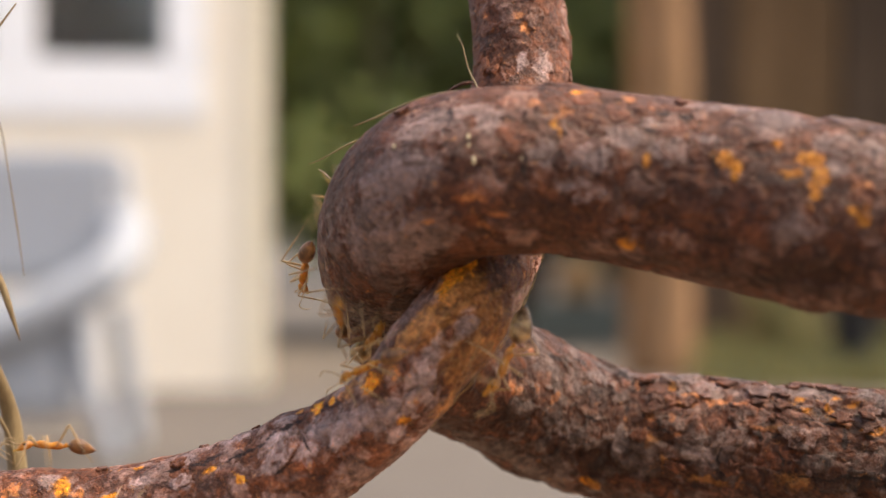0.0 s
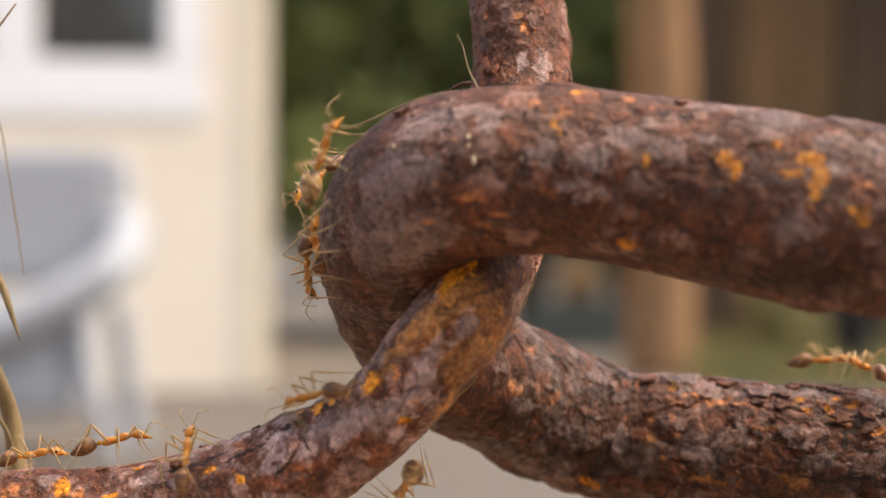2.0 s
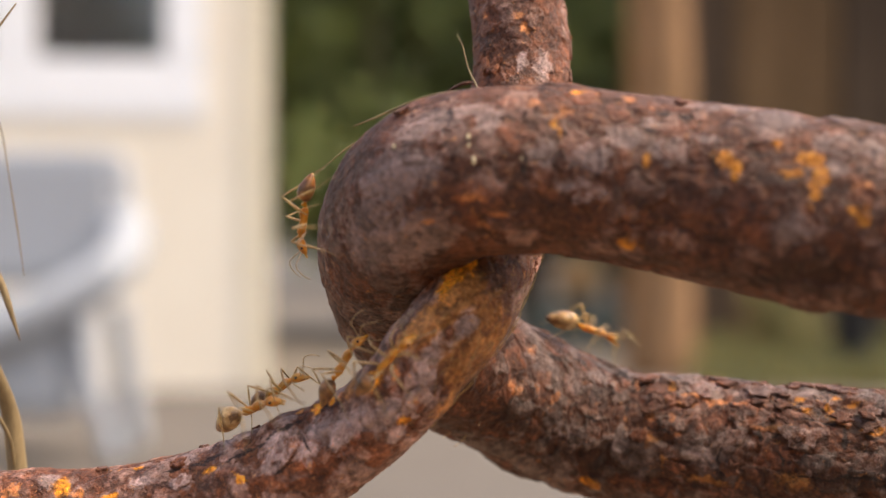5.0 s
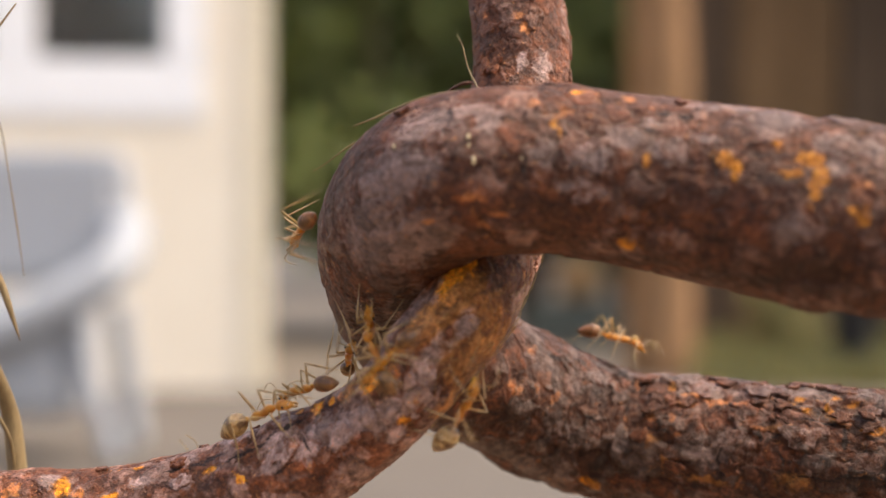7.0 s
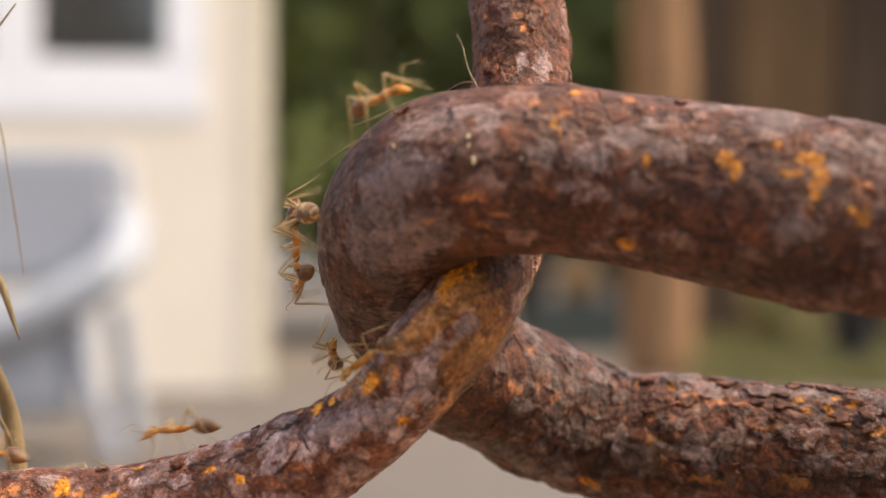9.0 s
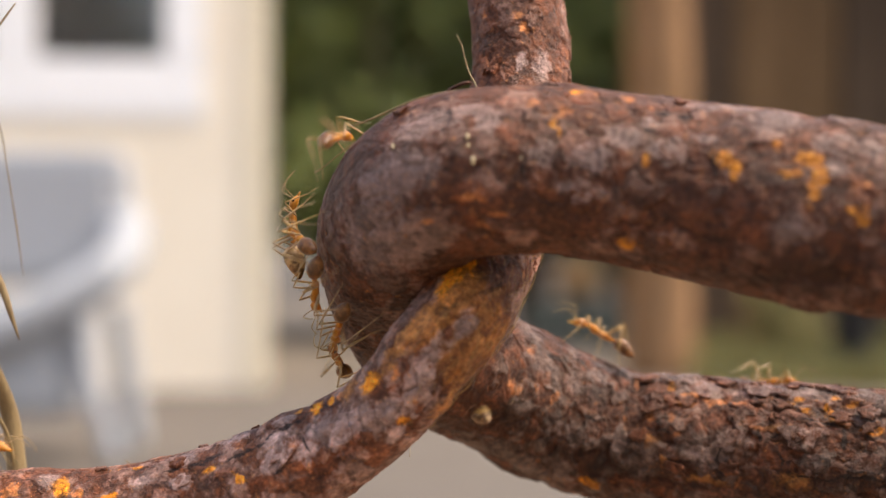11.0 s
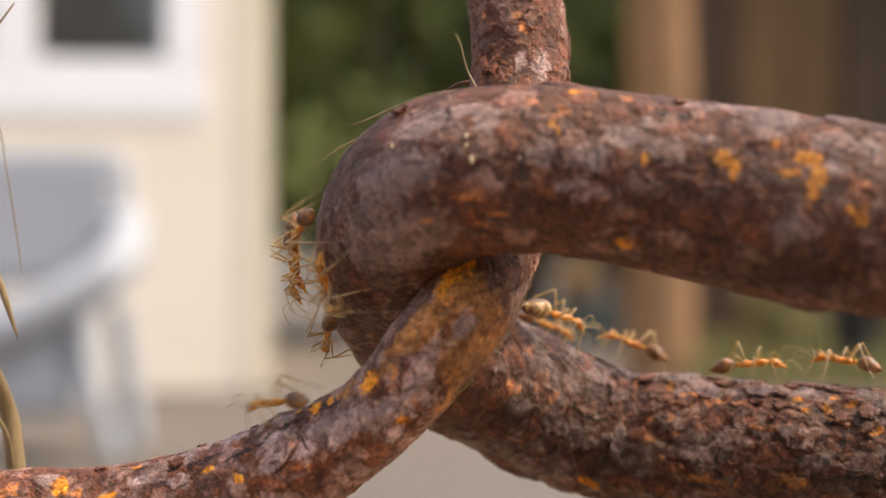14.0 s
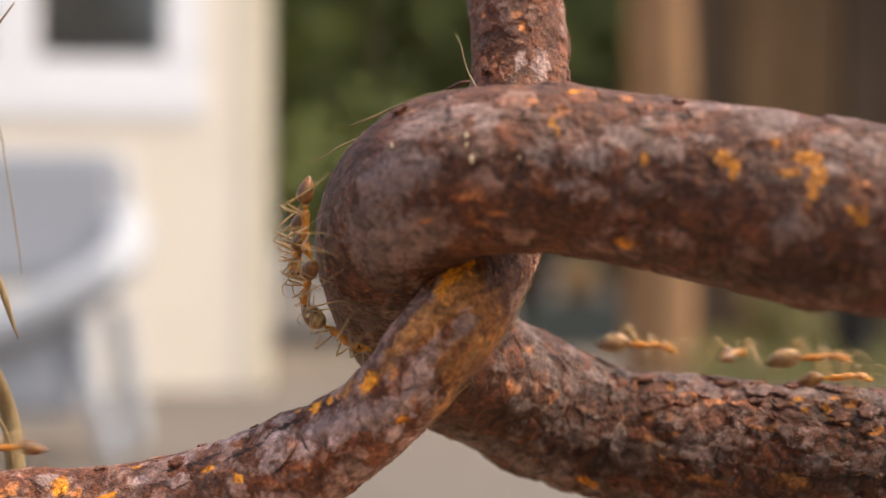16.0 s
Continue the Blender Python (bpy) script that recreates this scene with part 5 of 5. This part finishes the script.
    ant(PALE, 1.18, 0, [(0, THICK, 58.2, 17, 50), (7.2, THICK, 58.2, 17, 50), (8.1, THICK, 57.6, -3, 35), (8.5, THICK, 50.8, -69, -20), (8.7, THICK, 52.2, -69, -25), (9, THICK, 52.8, -66, -25), (9.2, THICK, 52.5, -60, -25), (11.3, THICK, 54.8, -63, -110), (11.5, THICK, 54.2, -66, -95), (11.7, THICK, 54.2, -54, -120), (12, THICK, 53.2, -51, -120), (12.2, THICK, 50, -57, -170), (12.5, THICK, 52.8, -66, -85), (12.7, THICK, 51.2, -63, -180), (13, THICK, 55.2, -9, -140), (13.3, THICK, 58.2, 11, -140), (14.2, THICK, 58.4, 23, -120), (16, THICK, 58.4, 23, -120)])
    ant(DARK, 1.18, 0, [(0, THICK, 43.8, 99, 0), (9.5, THICK, 43.8, 99, 0), (10.4, THICK, 58.2, 30, 65), (10.9, THICK, 53.8, 3, 0), (11.3, THICK, 48, -69, -165), (11.5, THICK, 47.5, -69, -170), (11.7, THICK, 47.2, -66, -170), (12, THICK, 47.2, -66, -175), (12.2, THICK, 47.8, -75, -225), (12.5, THICK, 48.2, -81, -280), (12.7, THICK, 48.5, -81, -285), (13, THICK, 49.5, -84, -340), (13.2, THICK, 50.5, -84, -360), (13.5, THICK, 52.2, -81, -365), (13.7, THICK, 52.8, -81, -360), (14, THICK, 53.2, -75, -360), (14.2, THICK, 52.2, -72, -350), (14.5, THICK, 51.8, -72, -335), (15, THICK, 52.8, -66, -305), (15.2, THICK, 50.8, -63, -300), (15.5, THICK, 51.2, -63, -345), (15.7, THICK, 51.5, -69, -325), (16, THICK, 51.8, -78, -300)])
    ant(PALE, 1.23, 0, [(0, THICK, 53.5, 90, 150), (11.7, THICK, 53.5, 90, 150), (12.6, THICK, 61.8, 19, 185), (13.5, THICK, 54.8, -132, 200), (13.7, THICK, 53, -114, 205), (14, THICK, 53, -108, 210), (14.2, THICK, 52.5, -93, 220), (14.5, THICK, 52, -78, 230), (14.7, THICK, 50, -63, 245), (15, THICK, 47.5, -39, 190), (15.2, THICK, 46.8, -42, 170), (15.4, THICK, 51.8, 39, 235), (15.7, THICK, 55.2, 72, 220), (16, THICK, 54.5, 81, 215)])
    ant(DARK, 1.18, 0, [(0, THICK, 68.9, -19, -120), (12.9, THICK, 68.9, -19, -120), (13.8, THICK, 65.3, -26, -165), (14.5, THICK, 53, -90, -140), (14.7, THICK, 52.5, -84, -140), (15, THICK, 51.5, -81, -140), (15.2, THICK, 52.5, -72, -100), (15.5, THICK, 53.5, -69, -35), (15.7, THICK, 54.2, -72, 20), (16, THICK, 54, -81, 30)])
    ant(PALE, 1.18, 0, [(0, THICK, 43.8, 99, 90), (13.9, THICK, 43.8, 99, 90), (14.8, THICK, 61.8, 19, 185), (15.5, THICK, 56, -129, 220), (16, THICK, 57.6, -120, 85)])
    ant(PALE, 1.23, 0, [(0, THIN, 50.2, 156, -165), (0.2, THIN, 49.8, 174, -125), (0.4, THICK, 70.9, -174, -80), (0.5, THICK, 71.1, -162, -75), (0.7, THICK, 71.1, -140, -75), (1, THICK, 70.5, -126, -75), (1.2, THIN, 44.2, -177, 150), (1.5, THIN, 43.2, -177, 155), (1.7, THIN, 43.2, 165, 135), (2, THIN, 43, 177, 225), (2.2, THIN, 43, 174, 225), (2.5, THIN, 43.5, -177, 335), (2.7, THIN, 44.8, -177, 345), (3, THIN, 47.5, -177, 360), (3.2, THIN, 49.8, 162, 395), (3.5, THIN, 51.2, 150, 215), (3.7, THIN, 51, 147, 205), (3.9, THICK, 72.6, -13, 80), (4.6, THICK, 72.6, -13, 80), (5.5, THIN, 46.5, -174, 160), (6.3, THIN, 44.8, 159, 190), (6.6, THIN, 44.8, 177, 30), (7, THIN, 47.8, 153, 20), (7.6, THICK, 72.6, -16, -100), (8.7, THICK, 72.6, -16, -100), (10.8, THICK, 72.6, -16, -100), (11.3, THIN, 48.8, 153, -155), (11.5, THIN, 45.2, -174, -205), (11.7, THIN, 43, 159, -185), (12, THIN, 39.5, 153, -180), (12.5, THIN, 36, 141, -170), (13.4, THIN, 33.5, 135, -160), (16, THIN, 33.5, 135, -160)])
    ant(DARK, 1.2, 0.25, [(0, THICK, 68.4, -12, -5), (0.5, THICK, 65.3, 112, 35), (0.7, THICK, 70.2, 93, -5), (1, THICK, 74.9, 99, 10), (1.2, THICK, 78.4, 87, 40), (1.5, THICK, 84.7, 83, 30), (1.7, THICK, 88.4, 80, 10), (2, THICK, 93.6, 78, -5), (2.2, THICK, 96.1, 75, -10), (2.5, THICK, 99.8, 93, -10), (3.4, THICK, 108.7, 144, 0), (16, THICK, 108.7, 144, 0)])
    ant(DARK, 1.2, 0.25, [(0, THICK, 108.7, 144, -180), (0.7, THICK, 108.7, 144, -180), (1.6, THICK, 97.8, 99, -185), (2, THICK, 95.4, 90, -225), (2.2, THICK, 93.9, 92, -225), (2.5, THICK, 93.2, 95, -220), (2.7, THICK, 90.9, 75, -190), (3, THICK, 83.7, 77, -195), (3.2, THICK, 81.9, 76, -195), (3.5, THICK, 73.3, 80, -180), (3.7, THICK, 71.4, 90, -190), (4, THICK, 71.1, 98, -175), (4.2, THICK, 70.5, 104, -185), (4.7, THICK, 69.3, 40, -180), (5.6, THICK, 68.4, -12, -185), (16, THICK, 68.4, -12, -185)])
    ant(DARK, 1.2, 0.25, [(0, THICK, 108.7, 144, -180), (1.6, THICK, 108.7, 144, -180), (2.5, THICK, 98.3, 99, -180), (2.8, THICK, 95.5, 78, -200), (3, THICK, 92.9, 77, -200), (3.2, THICK, 87.8, 77, -195), (3.5, THICK, 84.4, 80, -180), (3.7, THICK, 79.5, 93, -160), (4, THICK, 77.7, 93, -170), (4.2, THICK, 74.9, 90, -165), (4.6, THICK, 70.2, 104, -185), (5, THICK, 69.7, 28, -180), (5.9, THICK, 68.4, -12, -185), (16, THICK, 68.4, -12, -185)])
    ant(DARK, 1.2, 0.25, [(0, THICK, 68.4, -12, -5), (4.7, THICK, 68.4, -12, -5), (5.6, THICK, 69.3, 49, 0), (6, THICK, 71.1, 95, 10), (6.3, THICK, 72.6, 94, 45), (6.5, THICK, 73.5, 88, 50), (6.7, THICK, 75.2, 87, 45), (7, THICK, 77.9, 78, 5), (7.2, THICK, 79.5, 75, -5), (7.5, THICK, 82.3, 91, -60), (7.7, THICK, 83.2, 42, 35), (8, THICK, 84, 19, 40), (10.6, THICK, 87.8, 19, -5), (11, THICK, 89.2, 32, -5), (11.3, THICK, 89.2, 109, 5), (11.5, THICK, 92.2, 106, 5), (11.8, THICK, 97.3, 108, 5), (12.7, THICK, 108.7, 144, 0), (16, THICK, 108.7, 144, 0)])
    ant(PALE, 1.25, 0.25, [(0, THICK, 68.4, -12, -5), (3.9, THICK, 68.4, -12, -5), (4.8, THICK, 71.1, 98, 5), (5.4, THICK, 82.6, 80, 10), (6.1, THICK, 92.6, 80, 5), (6.3, THICK, 95.2, 75, -20), (6.5, THICK, 99.6, 96, 5), (7.5, THICK, 108.7, 144, 0), (16, THICK, 108.7, 144, 0)])
    ant(DARK, 1.2, 0.25, [(0, THICK, 108.7, 144, -180), (8.7, THICK, 108.7, 144, -180), (9.6, THICK, 96.8, 75, -200), (10.5, THICK, 83.7, 77, -195), (11.3, THICK, 71.7, 93, -190), (11.5, THICK, 70.9, 98, -185), (11.9, THICK, 69.3, 40, -180), (12.8, THICK, 68.4, -12, -185), (16, THICK, 68.4, -12, -185)])
    ant(DARK, 1.2, 0.25, [(0, THICK, 68.4, -12, -5), (11.3, THICK, 68.4, -12, -5), (12.2, THICK, 69.3, 55, 0), (12.5, THICK, 70.2, 96, 20), (12.7, THICK, 73.5, 94, 30), (13, THICK, 81.1, 76, -5), (13.2, THICK, 82.3, 82, 15), (13.5, THICK, 84.4, 94, -15), (13.7, THICK, 86.8, 100, -5), (14.2, THICK, 90.9, 101, 10), (14.5, THICK, 94.6, 101, 10), (14.9, THICK, 98.8, 102, 5), (16, THICK, 108.7, 144, 0)])
    ant(DARK, 1.2, 0.25, [(0, THICK, 108.7, 144, -180), (11.4, THICK, 108.7, 144, -180), (12.3, THICK, 97.5, 99, -185), (12.7, THICK, 94.6, 81, -260), (13, THICK, 88.4, 77, -200), (13.2, THICK, 86.8, 77, -195), (13.5, THICK, 86.3, 83, -180), (13.7, THICK, 84.7, 86, -195), (14, THICK, 79.5, 75, -185), (14.2, THICK, 77.9, 78, -175), (14.5, THICK, 78.1, 75, -190), (14.7, THICK, 76.6, 87, -165), (15, THICK, 72.9, 94, -165), (15.2, THICK, 70.9, 98, -185), (15.5, THICK, 69.3, 40, -180), (16, THICK, 68.4, -12, -185)])
    ant(PALE, 1.25, 0.25, [(0, THICK, 68.4, -12, -5), (12.3, THICK, 68.4, -12, -5), (13.2, THICK, 69.7, 49, 0), (13.5, THICK, 70.5, 98, 5), (14, THICK, 71.7, 99, 10), (14.2, THICK, 72.3, 99, 10), (14.5, THICK, 73.5, 99, 20), (14.7, THICK, 74.1, 99, 25), (15, THICK, 79.8, 90, 45), (15.2, THICK, 82.3, 85, 40), (15.5, THICK, 85.5, 80, 60), (15.7, THICK, 87.1, 77, -5), (16, THICK, 92.9, 77, -5)])
    ant(DARK, 1.2, 0.25, [(0, THICK, 108.7, 144, -180), (12.7, THICK, 108.7, 144, -180), (13.6, THICK, 97.5, 75, -190), (14, THICK, 94.4, 78, -200), (14.2, THICK, 94.4, 75, -190), (14.5, THICK, 93.4, 78, -200), (14.7, THICK, 91.6, 75, -190), (15, THICK, 88.1, 77, -200), (15.2, THICK, 88.1, 77, -200), (15.7, THICK, 89.2, 75, -105), (16, THICK, 87.8, 77, -275)])
    ant(PALE, 1.25, 0.25, [(0, THICK, 68.4, -12, -5), (14.5, THICK, 68.4, -12, -5), (15.4, THICK, 64.5, 118, 30), (15.7, THICK, 70.9, 93, 15), (16, THICK, 81.3, 76, -5)])
    ant(DARK, 1.14, 0.25, [(0, THICK, 68.4, -12, -5), (13.1, THICK, 68.4, -12, -5), (14, THICK, 74.1, 42, -5), (14.7, THICK, 79, 111, 15), (15, THICK, 82.1, 108, 10), (15.2, THICK, 84.4, 109, 10), (15.5, THICK, 86.5, 106, 10), (15.7, THICK, 90.2, 109, 5), (16, THICK, 94.4, 110, 5)])
    ant(DARK, 1.18, 0, [(0, THICK, 58.2, 24, 50), (7.8, THICK, 58.2, 24, 50), (8.6, THICK, 56, -20, 80), (8.9, THICK, 54.5, -74, 60), (9.2, THICK, 54.2, -76, 80), (10, THICK, 54.8, -80, 30), (11.3, THICK, 53.4, -74, -60), (12, THICK, 53.8, -78, -20), (12.6, THICK, 54.6, -74, 20), (13.2, THICK, 54.2, -78, 90), (14, THICK, 55, -80, 60), (14.6, THICK, 53.6, -76, 0), (15.2, THICK, 54.4, -72, -40), (15.8, THICK, 55, -78, -10), (16, THICK, 55, -80, 0)])
    ant(DARK, 1.12, 0, [(0, THIN, 44, -100, 0), (5.4, THIN, 44, -100, 0), (6.2, THIN, 46, 16, 20), (6.8, THIN, 47.1, 58, 60), (7.4, THIN, 47.8, 66, 100), (8, THIN, 47.4, 70, 140), (8.8, THIN, 46.7, 58, 170), (9.4, THIN, 47.1, 52, 150), (10.2, THIN, 45.7, 10, 180), (11, THIN, 43, -100, 180), (16, THIN, 43, -100, 180)])


motions()
